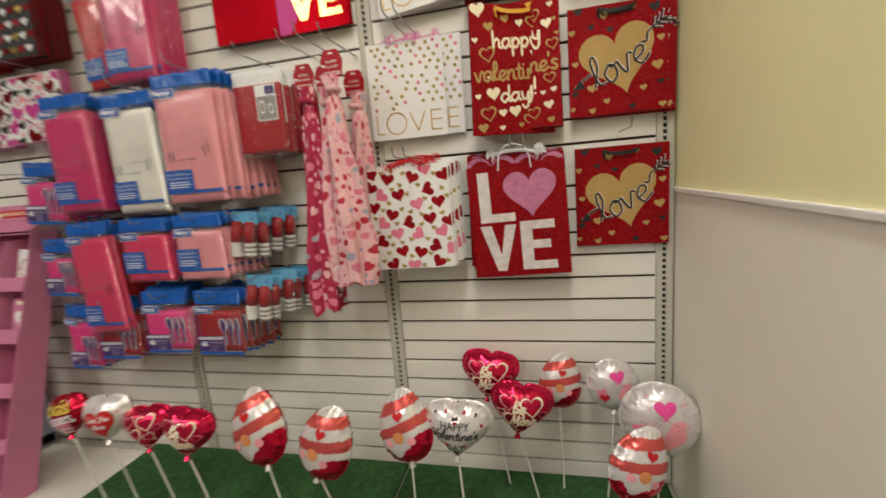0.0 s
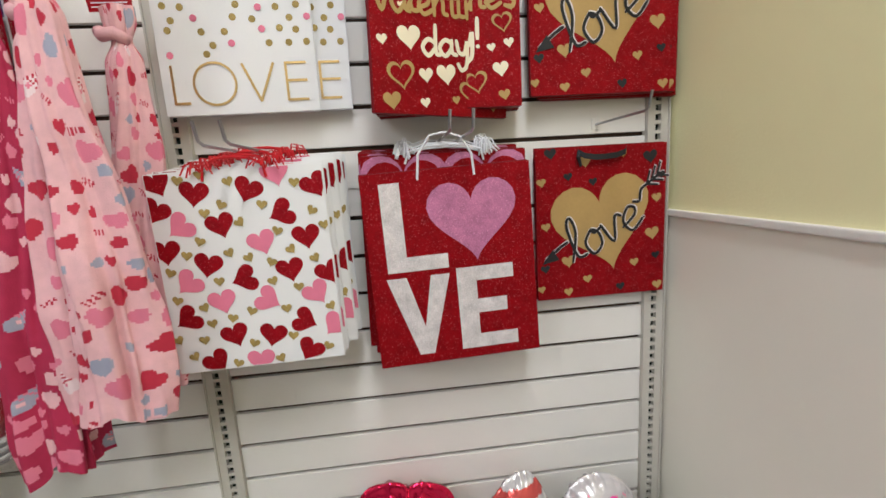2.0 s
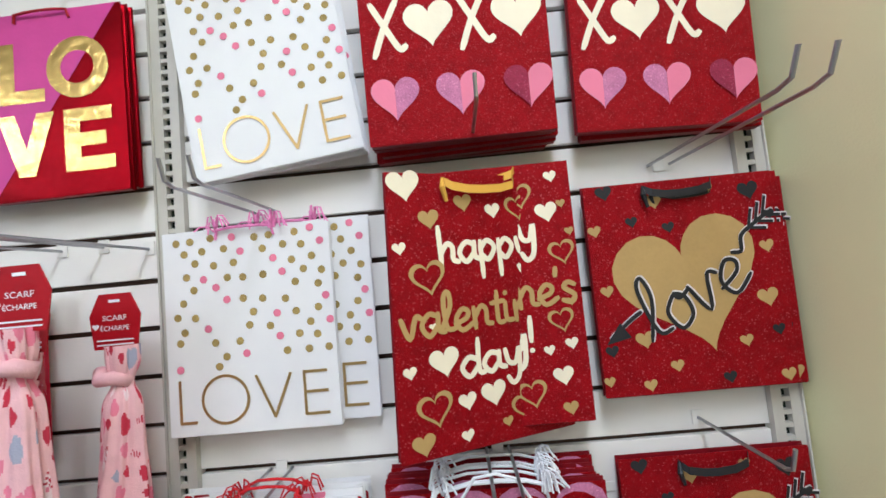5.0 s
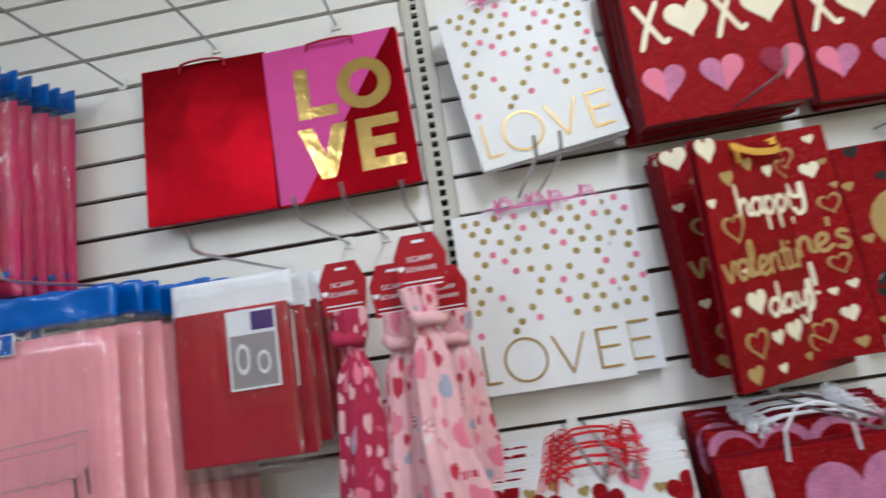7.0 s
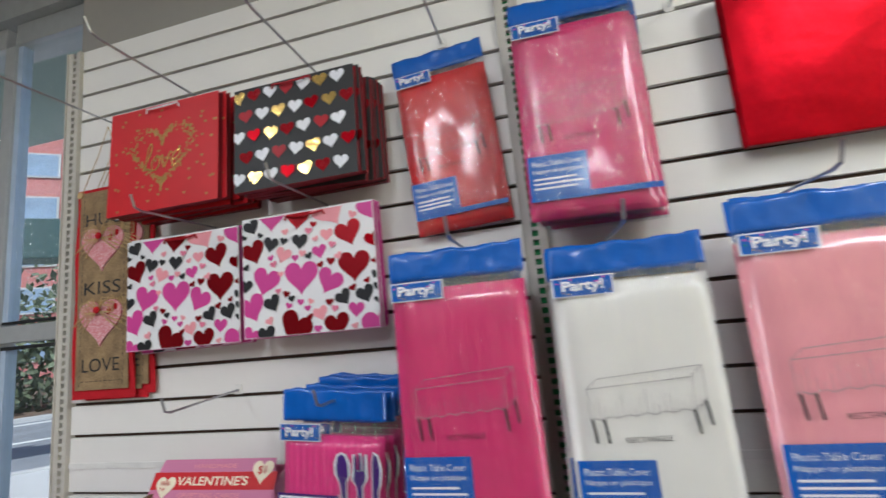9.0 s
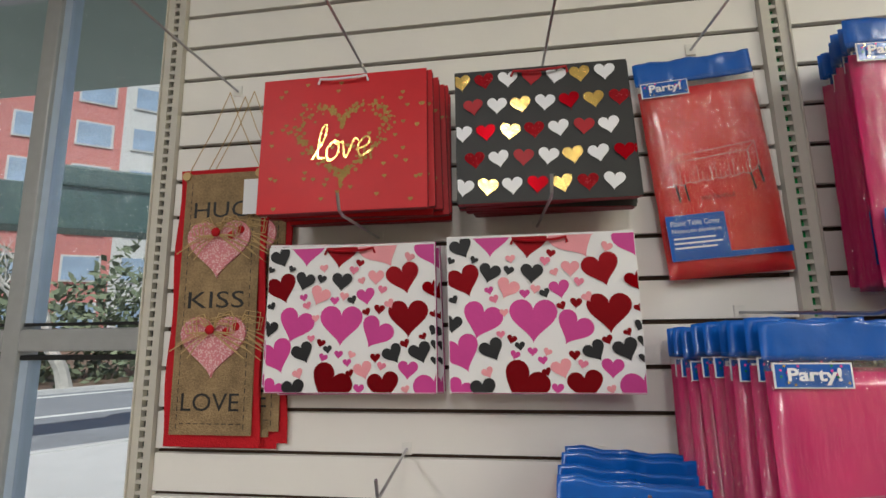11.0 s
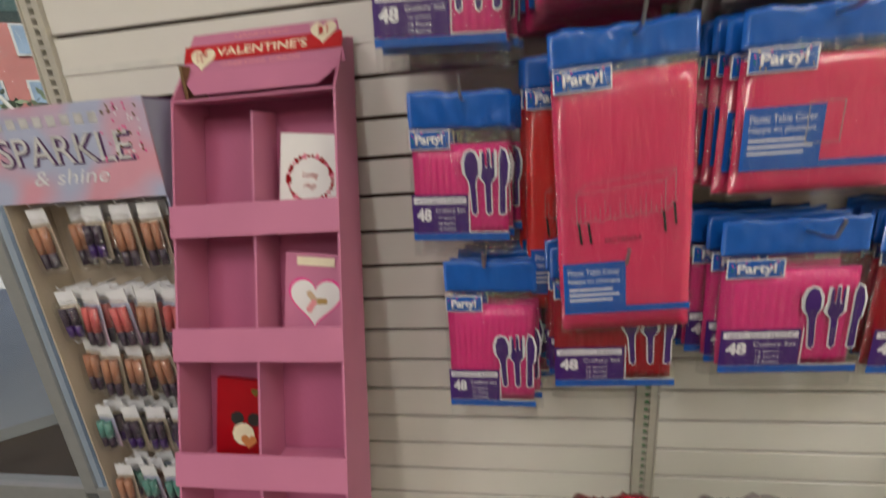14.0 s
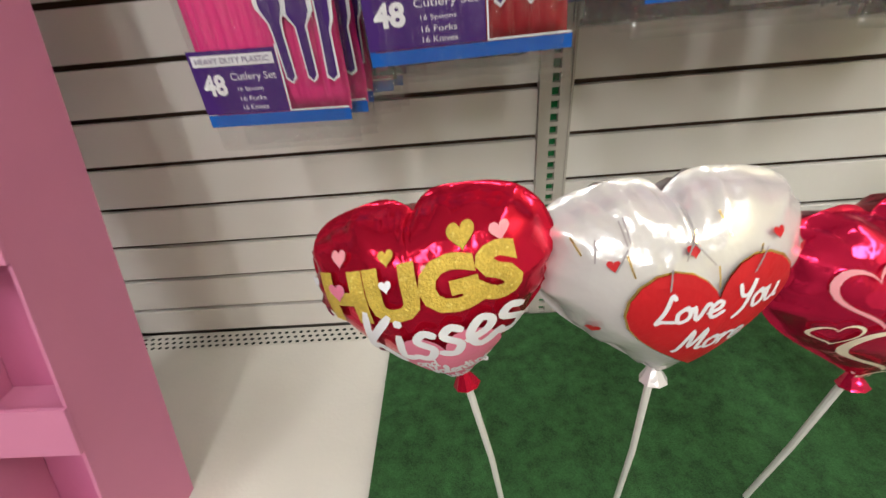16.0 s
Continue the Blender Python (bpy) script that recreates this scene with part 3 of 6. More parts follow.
# ---- bags ----
def handle(parent, w, z, material, y=-0.004, drop=0.0, rise=0.03, r=0.0022):
    pts = [(-w, y, z - 0.012), (-w * 0.9, y - 0.003, z + rise * 0.5), (-w * 0.45, y - 0.006, z + rise - drop), (w * 0.1, y - 0.007, z + rise * 1.05 - drop), (w * 0.6, y - 0.006, z + rise * 0.9 - drop), (w * 0.95, y - 0.003, z + rise * 0.4), (w, y, z - 0.012)]
    part("handle", tubem(pts, r, 6), material, parent)


def ribbon(parent, w, material, y, z=-.016, wide=.011, sag=.006):
    """A flat satin band lying over the bag's top edge, with a curled end."""
    bm = bmesh.new()
    rows = []
    pts = [(-w, .0, .006), (-w * .97, -.006, .004), (-w * .8, -.010, -.002), (-w * .4, -.010, -.002 - sag * .6), (0, -.011, -sag), (w * .5, -.010, -.004), (w * .9, -.007, .002), (w, .0, .010)]
    for a, b, c in pts:
        rows.append([bm.verts.new((a, y + b, z + c + k * wide / 2)) for k in (-1, 1)] + [bm.verts.new((a, y + b + .0012, z + c + k * wide / 2)) for k in (1, -1)])
    for u, v in zip(rows, rows[1:]):
        for i in range(4):
            bm.faces.new((u[i], v[i], v[(i + 1) % 4], u[(i + 1) % 4]))
    bm.faces.new(rows[0])
    bm.faces.new(rows[-1][::-1])
    bmesh.ops.recalc_face_normals(bm, faces=bm.faces)
    part("ribbon_handle", bm, material, parent)
    part("ribbon_end", tubem([(-w, y - .002, z + .008), (-w - .003, y - .009, z - .004), (-w + .003, y - .006, z - .022)], .004, 6, [.002, .004, .0025]), material, parent)


def tassels(parent, w, material, y, seed, n=7):
    """Knotted cord ends standing up over the top edge."""
    r = random.Random(seed)
    for s in (-1, 1):
        bm = bmesh.new()
        for k in range(n):
            a, b = r.uniform(-.022, .022), r.uniform(.004, .022)
            tube(bm, [(s * w, y + .002, -.006), (s * w + a * .4, y - .006, b), (s * w + a * .9, y - .010, b * .9), (s * w + a * 1.3, y - .008 - r.uniform(0, .008), b * .3 - r.uniform(0, .012))], .0013, 5)
        part("cord_end", bm, material, parent)


def bag(label, w, h, t, paper, side, art, handles, group, hw=0.045, rise=0.03, band=False, fray=0):
    """A gift bag folded flat: front and back sheets, folded gussets and a bottom flap. Origin at its top middle, on the back."""
    b = thing("gift_bag", label, "gift bag", group)
    part("front_panel", boxm(-w / 2, w / 2, -t, -t + 0.0012, -h, 0, bev=0.0004), paper, b)
    m, zz = t * 0.5, 0.003
    for s in (-1, 1):
        bm = bmesh.new()
        x = s * w / 2
        vs = [bm.verts.new(v) for v in ((x, -t + 0.001, -h), (x - s * 0.012, -m, -h + zz), (x, 0, -h), (x, -t + 0.001, 0), (x - s * 0.012, -m, 0), (x, 0, 0))]
        bm.faces.new((vs[0], vs[1], vs[4], vs[3]))
        bm.faces.new((vs[1], vs[2], vs[5], vs[4]))
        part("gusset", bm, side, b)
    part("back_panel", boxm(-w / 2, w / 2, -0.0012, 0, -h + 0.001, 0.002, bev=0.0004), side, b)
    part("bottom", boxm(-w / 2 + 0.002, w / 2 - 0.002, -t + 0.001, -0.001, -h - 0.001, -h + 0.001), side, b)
    p = Print(-t)
    art(p, w, h)
    p.done(b)
    if fray:
        tassels(b, hw, handles, -t, fray)
    if handles and band:
        ribbon(b, hw, handles, -t - .001)
    elif handles:
        handle(b, hw, -0.004, handles, -t - 0.002, rise=rise)
    return b


def stack(item, x, z, d, n, step, dx=0.0, dz=0.0, wob=1.6, roll=0.0, yaw=0.0, tilt=0.0, seed=1):
    """Hang n copies one behind another; the front one has its back at depth d."""
    r = random.Random(seed)
    out = []
    for k in range(n):
        rr = (0 if k == 0 else r.uniform(-1, 1) * wob)
        m = pose(x + k * dx + (r.uniform(-0.003, 0.003) * wob if k else 0), -max(d - k * step, 0.004), z + k * dz + (r.uniform(-0.004, 0.004) * wob if k else 0), tilt, roll + rr, yaw + rr * 0.6)
        if k == 0:
            item.matrix_basis = m
            out.append(item)
        else:
            out.append(copy_thing(item, m))
    return out


def art_arrow(p, w, h):
    p.heart(OCHRE, 0.02 * w, -0.525 * h, 0.385 * w, 13)
    p.ink(WHITEG)
    for ink, spots in ((OCHRE, ((-.13, -.10, .045), (-.46, -.22, .035), (-.43, -.51, .035), (-.26, -.75, .05), (-.11, -.88, .035), (.26, -.79, .035), (.40, -.60, .055), (.43, -.36, .038), (.45, -.96, .038), (-.26, -.96, .035), (.16, -.06, .03), (-.47, -.93, .03))),
                       (BLACK, ((-.39, -.04, .045), (.37, -.09, .055), (-.26, -.19, .033), (-.07, -.23, .033), (-.44, -.79, .035), (.43, -.75, .033), (.15, -.95, .035), (.46, -.21, .03)))):
        for x, z, q in spots:
            p.heart(ink, x * w, z * h, q * w, 8)
    for ink, o, g in ((WHITEG, .0013, .0078), (BLACK, 0.0, .0056)):
        p.brush(ink, [(-.44 * w + o, -.73 * h + o), (-.33 * w + o, -.65 * h + o), (-.27 * w + o, -.615 * h + o)], g)
        p.penned(ink, "love", -.01 * w + o, -.515 * h + o, .63 * w, .30 * h, g, rot=27, shear=.1)
        p.brush(ink, [(.24 * w + o, -.375 * h + o), (.29 * w + o, -.37 * h + o), (.30 * w + o, -.30 * h + o), (.36 * w + o, -.255 * h + o), (.47 * w + o, -.19 * h + o)], g)
        for k in range(3):
            a, b = (.345 + .04 * k) * w + o, (-.265 + .028 * k) * h + o
            p.line(ink, [(a, b), (a + .006, b + .026)], g * .75)
            p.line(ink, [(a, b), (a + .024, b - .002)], g * .75)
    x, z = -0.465 * w, -0.755 * h
    p.poly(BLACK, [(x, z), (x + 0.036, z + 0.008), (x + 0.022, z + 0.030)])


def art_valentine(p, w, h):
    p.penned(CREAM, "happy", .02 * w, -.285 * h, .52 * w, .20 * h, .0072, rot=3)
    p.penned(OCHRE, "valentine's", .0, -.495 * h, .93 * w, .145 * h, .0068, rot=3)
    p.penned(CREAM, "day!", .03 * w, -.70 * h, .38 * w, .19 * h, .0072, rot=4)
    for x, z, q in ((-.41, -.05, .085), (.07, -.14, .045), (.36, -.20, .06), (-.45, -.27, .035), (.40, -.06, .035), (-.43, -.70, .035), (-.25, -.68, .08), (-.14, -.83, .05), (.01, -.82, .072), (.30, -.73, .03), (.42, -.71, .035), (.36, -.83, .055), (-.15, -.95, .035), (-.3, -.55, .02)):
        p.heart(CREAM, x * w, z * h, q * w, 8)
    for x, z, q in ((-.29, -.17, .055), (-.10, -.11, .05), (.44, -.17, .025), (.47, -.28, .025), (-.38, -.95, .06), (.08, -.93, .03), (.38, -.95, .04), (.44, -.55, .025)):
        p.heart(OCHRE, x * w, z * h, q * w, 8)
    for x, z, q in ((-.31, -.38, .095), (.22, -.13, .075), (.42, -.36, .072), (.38, -.62, .07), (-.31, -.84, .095), (.19, -.89, .08)):
        p.ring(OCHRE, x * w, z * h, q * w, 0.24, 10)


def art_dots(p, w, h):
    r = random.Random(8)
    k = 0
    for row in range(11):
        for col in range(8):
            x, z = (col + 0.5 * (row % 2) + 0.3) / 8.4 - 0.47, -0.045 - row * 0.064
            if r.random() < (.06, .06, .1, .15, .2, .25, .35, .45, .55, .68, .8)[row]:
                continue
            k += 1
            p.shape(PINK if k % 4 == 0 else DOTG, DOT, (x + r.uniform(-.02, .02)) * w, (z + r.uniform(-.012, .012)) * h, 0.023 * w)
    p.line(LEAFG, [(-.43 * w, -.735 * h), (-.43 * w, -.935 * h), (-.34 * w, -.935 * h)], 0.0042)
    p.ring(LEAFG, -.165 * w, -.835 * h, 0.142 * w, 0.11, pts=[(math.cos(a * math.tau / 32), math.sin(a * math.tau / 32)) for a in range(32)])
    p.line(LEAFG, [(.02 * w, -.735 * h), (.12 * w, -.935 * h), (.22 * w, -.735 * h)], 0.0042)
    for z in (-.735, -.83, -.935):
        p.line(LEAFG, [(.30 * w, z * h), (.43 * w, z * h)], 0.0042)
    p.line(LEAFG, [(.30 * w, -.735 * h), (.30 * w, -.935 * h)], 0.0042)


def art_xoxo(p, w, h):
    for x in (-.37, .10):
        p.brush(CREAM, [((x - .065) * w, -.36 * h), (x * w, -.46 * h), ((x + .075) * w, -.57 * h), ((x + .11) * w, -.56 * h)], 0.009)
        p.brush(CREAM, [((x + .075) * w, -.35 * h), ((x + .0) * w, -.47 * h), ((x - .06) * w, -.60 * h)], 0.009)
    for x in (-.125, .345):
        p.heart(CREAM, x * w, -.475 * h, 0.135 * w, 4)
    for row, z in enumerate((-.13, -.80)):
        for k, x in enumerate((-.34, 0.01, .37)):
            p.half_heart(PINKG if k == 0 else DARKPG if k == 2 else PINK, x * w, z * h, .13 * w, 1 if k != 2 else -1)
            p.half_heart(PINK if k == 0 else PINK if k == 2 else PINKG, x * w, z * h, .13 * w, -1 if k != 2 else 1)


def art_big_love(p, w, h):
    def blk(x0, x1, z0, z1):
        p.rect(WHITEG, x0 * w, x1 * w, z1 * h, z0 * h)
    blk(-.395, -.275, -.05, -.425)
    blk(-.395, -.03, -.425, -.50)
    p.heart(PINKG, .14 * w, -.275 * h, 0.268 * w, 2)
    p.poly(WHITEG, [(-.41 * w, -.53 * h), (-.29 * w, -.53 * h), (-.205 * w, -.80 * h), (-.145 * w, -.53 * h), (-.03 * w, -.53 * h), (-.165 * w, -.95 * h), (-.255 * w, -.95 * h)])
    blk(.01, .13, -.51, -.95)
    for z, e in ((-.51, .36), (-.685, .31), (-.875, .365)):
        blk(.13, e, z, z - .075)


def art_swirl(p, w, h):
    for k, (m, s) in enumerate(((PINKG, .5), (REDG, .42), (PINKG, .34), (REDG, .24))):
        for x in (-.25, .25):
            p.heart(m, x * w, -.20 * h, s * w * 0.55, 0, (-.5 * w, .5 * w, -h, 0))


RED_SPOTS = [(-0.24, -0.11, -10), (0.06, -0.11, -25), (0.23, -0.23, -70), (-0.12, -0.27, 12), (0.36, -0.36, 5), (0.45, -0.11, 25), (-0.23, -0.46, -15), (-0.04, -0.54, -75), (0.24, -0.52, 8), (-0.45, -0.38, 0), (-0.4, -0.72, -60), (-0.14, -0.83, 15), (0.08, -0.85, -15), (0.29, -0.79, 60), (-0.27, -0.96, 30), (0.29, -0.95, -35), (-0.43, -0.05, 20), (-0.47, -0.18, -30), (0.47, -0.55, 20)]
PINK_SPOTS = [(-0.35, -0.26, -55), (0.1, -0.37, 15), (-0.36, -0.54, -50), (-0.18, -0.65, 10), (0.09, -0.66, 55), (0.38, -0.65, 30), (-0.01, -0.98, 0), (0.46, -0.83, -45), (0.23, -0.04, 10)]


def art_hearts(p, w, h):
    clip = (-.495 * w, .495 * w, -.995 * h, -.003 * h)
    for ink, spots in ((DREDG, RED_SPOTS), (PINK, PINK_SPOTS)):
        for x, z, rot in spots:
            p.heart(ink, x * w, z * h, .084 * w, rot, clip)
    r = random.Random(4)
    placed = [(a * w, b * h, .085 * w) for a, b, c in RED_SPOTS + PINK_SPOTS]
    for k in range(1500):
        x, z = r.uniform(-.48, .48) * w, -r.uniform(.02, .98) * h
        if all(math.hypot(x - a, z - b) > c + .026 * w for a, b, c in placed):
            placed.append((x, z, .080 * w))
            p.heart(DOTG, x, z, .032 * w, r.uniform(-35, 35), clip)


def art_many(p, w, h):
    r = random.Random(11)
    clip = (-.495 * w, .495 * w, -.995 * h, -.004)
    placed = []
    for size, inks, n in ((0.112, (MAG, REDFOIL, MAG, FOILD, LPINK), 20), (0.060, (BLACK, MAG, REDFOIL, LPINK, BLACK), 70), (0.028, (PINK, LPINK, BLACK, MAG, FOILD), 160)):
        for k in range(n * 6):
            x, z = r.uniform(-.5, .5) * w, -r.uniform(0, 1) * h
            s = size * w * r.uniform(.8, 1.15)
            if all(math.hypot(x - a, z - b) > (s + c) * 0.93 for a, b, c in placed):
                placed.append((x, z, s))
                p.heart(inks[k % len(inks)], x, z, s, r.uniform(-30, 30), clip)


def art_rows(p, w, h):
    inks = (GOLD, DREDG, PWHITE, RED, PWHITE, GOLD, PWHITE, REDFOIL)
    r = random.Random(6)
    clip = (-.495 * w, .495 * w, -.995 * h, -.004)
    for row in range(5):
        for col in range(7):
            x, z = (col + 0.5 * (row % 2)) / 7.2 - 0.46, -0.09 - row * 0.2
            p.heart(inks[(col + row * 3) % 8], x * w, z * h, 0.058 * w, r.uniform(-12, 12), clip)


def art_gold_heart(p, w, h):
    r = random.Random(9)
    for k in range(420):
        a, b = heart_xy(r.uniform(0, math.tau))
        q = 0.30 * h * r.gauss(1.0, 0.09)
        p.shape(GOLDG, DOT[::2], a * q * 1.1, -0.52 * h + b * q, r.uniform(.0015, .004))
    for k in range(60):
        p.heart(GOLDG, r.uniform(-.48, .48) * w, -r.uniform(.05, .97) * h, 0.004)
    p.penned(GOLD, "love", 0, -0.5 * h, 0.36 * w, 0.26 * h, .0035, rot=4, shear=.2)


def art_foil_love(p, w, h):
    p.poly(MAG, [(-.5 * w, 0), (.47 * w, 0), (-.34 * w, -h * .995), (-.5 * w, -h * .995)])
    circ = [(math.cos(a * math.tau / 32), math.sin(a * math.tau / 32)) for a in range(32)]

    def blk(x0, x1, z0, z1):
        p.rect(GOLD, x0 * w, x1 * w, z1 * h, z0 * h)
    blk(-.29, -.19, -.16, -.42)
    blk(-.29, .0, -.42, -.49)
    p.ring(GOLD, .21 * w, -.325 * h, .195 * w, .46, pts=circ)
    p.poly(GOLD, [(-.31 * w, -.55 * h), (-.20 * w, -.55 * h), (-.13 * w, -.74 * h), (-.06 * w, -.55 * h), (.05 * w, -.55 * h), (-.08 * w, -.88 * h), (-.18 * w, -.88 * h)])
    blk(.11, .21, -.55, -.88)
    for z, e in ((-.55, .41), (-.68, .37), (-.81, .42)):
        blk(.21, e, z, z - .07)


def art_none(p, w, h):
    pass


AR = "red glitter gift bag with a gold heart and black script love"
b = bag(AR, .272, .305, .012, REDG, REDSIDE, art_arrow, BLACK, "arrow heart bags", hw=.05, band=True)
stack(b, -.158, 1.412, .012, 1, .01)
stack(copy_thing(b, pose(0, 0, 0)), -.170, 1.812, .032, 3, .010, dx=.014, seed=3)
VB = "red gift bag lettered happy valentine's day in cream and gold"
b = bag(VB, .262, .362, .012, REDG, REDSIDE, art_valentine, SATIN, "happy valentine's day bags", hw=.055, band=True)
stack(b, -.465, 1.836, .085, 1, .012, yaw=24, roll=1, tilt=2)
stack(copy_thing(b, pose(0, 0, 0)), -.462, 1.850, .058, 5, .011, seed=4)
DB = "white gift bag with gold and pink dots and gold love lettering"
b = bag(DB, .258, .305, .010, WHITE, WHITE, art_dots, CORDP, "dotted love bags", rise=0.004, fray=2)
stack(b, -.818, 1.805, .028, 2, .014, dx=.055, seed=5)
stack(copy_thing(b, pose(0, 0, 0)), -.786, 2.192, .045, 2, .014, dx=.004, roll=-7, seed=6)
XB = "red glitter gift bag with cream xoxo and pink hearts"
b = bag(XB, .265, .315, .016, REDG, REDSIDE, art_xoxo, CORDP, "xoxo bags", rise=0.0)
stack(b, -.474, 2.208, .085, 5, .0165, tilt=3, seed=7)
stack(copy_thing(b, pose(0, 0, 0)), -.163, 2.203, .04, 2, .0165, roll=2, seed=8)
b = bag("large red glitter gift bag with white block letters love", .30, .352, .012, REDG, REDSIDE, art_big_love, PWHITE, "big love bags", hw=.05, rise=.06)
stack(b, -.480, 1.385, .085, 1, .01, roll=-2)
b = bag("red and pink glitter swirl heart gift bag with white cord handle", .295, .36, .010, REDG, REDSIDE, art_swirl, PWHITE, "swirl heart bags", hw=.07, rise=.016, fray=3)
stack(b, -.478, 1.412, .068, 6, .0105, dz=.002, seed=9)
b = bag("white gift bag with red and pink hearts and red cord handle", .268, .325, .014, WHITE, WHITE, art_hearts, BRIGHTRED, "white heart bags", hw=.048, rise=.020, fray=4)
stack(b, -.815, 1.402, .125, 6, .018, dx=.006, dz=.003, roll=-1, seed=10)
b = bag("red foil gift bag with a pink corner and gold letters love", .255, .30, .012, REDFOIL, REDFOIL, art_foil_love, RED, "foil love bags", rise=0)
stack(b, -1.118, 2.178, .035, 2, .014, roll=-1, seed=11)
b = bag("plain shiny red foil gift bag", .245, .305, .012, REDFOIL, REDFOIL, art_none, RED, "foil love bags", rise=.004)
stack(b, -1.366, 2.186, .030, 2, .014, roll=1, seed=12)
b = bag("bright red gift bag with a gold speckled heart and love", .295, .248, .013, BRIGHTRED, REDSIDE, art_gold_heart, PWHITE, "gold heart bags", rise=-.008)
stack(b, -2.652, 2.178, .105, 7, .0145, dx=.006, tilt=-2, seed=13)
b = bag("charcoal gift bag with rows of white, red and gold hearts", .275, .228, .014, CHAR, REDSIDE, art_rows, RED, "charcoal heart bags", rise=-.008)
stack(b, -2.318, 2.156, .115, 7, .0155, dx=.004, tilt=-2, seed=14)
b = bag("white gift bag crowded with pink, red and black hearts", .302, .252, .012, WHITE, MAG, art_many, RED, "mixed heart bags", rise=-.008)
stack(b, -2.652, 1.882, .06, 3, .014, roll=0, seed=15)
stack(copy_thing(b, pose(0, 0, 0)), -2.328, 1.886, .075, 3, .014, seed=16)


# ---- wrapped packs ----
def pillow(w, h, t, nx=12, nz=16, amp=0.0018, seed=0, ripple=0, crinkle=0.0, ragged=0.0):
    """A soft flat pack: thick in the middle, thin at the rim, a little creased. Origin at its top middle."""
    bm = bmesh.new()
    front, back = [], []
    for j in range(nz + 1):
        fr, bk = [], []
        for i in range(nx + 1):
            u, v = i / nx, j / nz
            x, z = (u - .5) * w, -v * h
            e = min(1.0, 9 * min(u, 1 - u)) ** .5 * min(1.0, 7 * min(v, 1 - v) + .15) ** .5
            c = amp * noise.noise((x * 22 + seed, z * 14, seed * 3.1))
            if crinkle:
                c += crinkle * (1 - 2.6 * abs(noise.noise((x * 46 + z * 9 + seed, z * 17 - x * 6, seed)))) + crinkle * .5 * noise.noise((x * 120, z * 40, seed))
            if ragged:
                z += ragged * (noise.noise((x * 26 + seed, seed, v * 2)) + .5 * noise.noise((x * 70, seed, v * 2))) * (1 - .6 * v)
            if ripple:
                c += 0.0016 * math.sin(u * ripple * math.tau) * (v > .02)
            wob = 0.002 * noise.noise((seed, z * 30, 1.0)) * (abs(u - .5) > .49)
            fr.append(bm.verts.new((x + wob, -t * .5 - t * .5 * e - c * e, z)))
            bk.append(bm.verts.new((x + wob, -t * .5 + t * .5 * e * .9, z)))
        front.append(fr), back.append(bk)
    for j in range(nz):
        for i in range(nx):
            bm.faces.new((front[j][i], front[j + 1][i], front[j + 1][i + 1], front[j][i + 1]))
            bm.faces.new((back[j][i], back[j][i + 1], back[j + 1][i + 1], back[j + 1][i]))
    for j in range(nz):
        bm.faces.new((front[j][0], back[j][0], back[j + 1][0], front[j + 1][0]))
        bm.faces.new((front[j][nx], front[j + 1][nx], back[j + 1][nx], back[j][nx]))
    for i in range(nx):
        bm.faces.new((front[0][i], front[0][i + 1], back[0][i + 1], back[0][i]))
        bm.faces.new((front[nz][i], back[nz][i], back[nz][i + 1], front[nz][i + 1]))
    return bm


def header(parent, w, z0, z1, t, logo=True):
    p1 = smooth(part("header", pillow(w, z1 - z0, .0035, nx=26, nz=10, amp=.005, seed=w * 9, crinkle=.0022, ragged=.005), BLUE, parent, "crinkled blue header card"))
    p1.location = (0, -t * .45, z1)
    if logo:
        q = Print(-t - .0022)
        q.rect(PWHITE, -w * .485, -w * .085, z0 - .029, z0 - .001)
        q.rect(BLUE, -w * .475, -w * .095, z0 - .0275, z0 - .0025)
        r = random.Random(1)
        for k in range(24):
            q.shape((GOLD, HOT, GREENP, PWHITE)[k % 4], DOT[::2], r.uniform(-.46, -.11) * w, z0 - r.uniform(.004, .026), .0016)
        q.done(parent, "logo_patch")
        q = Print(-t - .0052)
        q.text(PWHITE, "Party!", -w * .285, z0 - .0155, w * .27, .019, fat=.03)
        q.done(parent, "logo_patch")


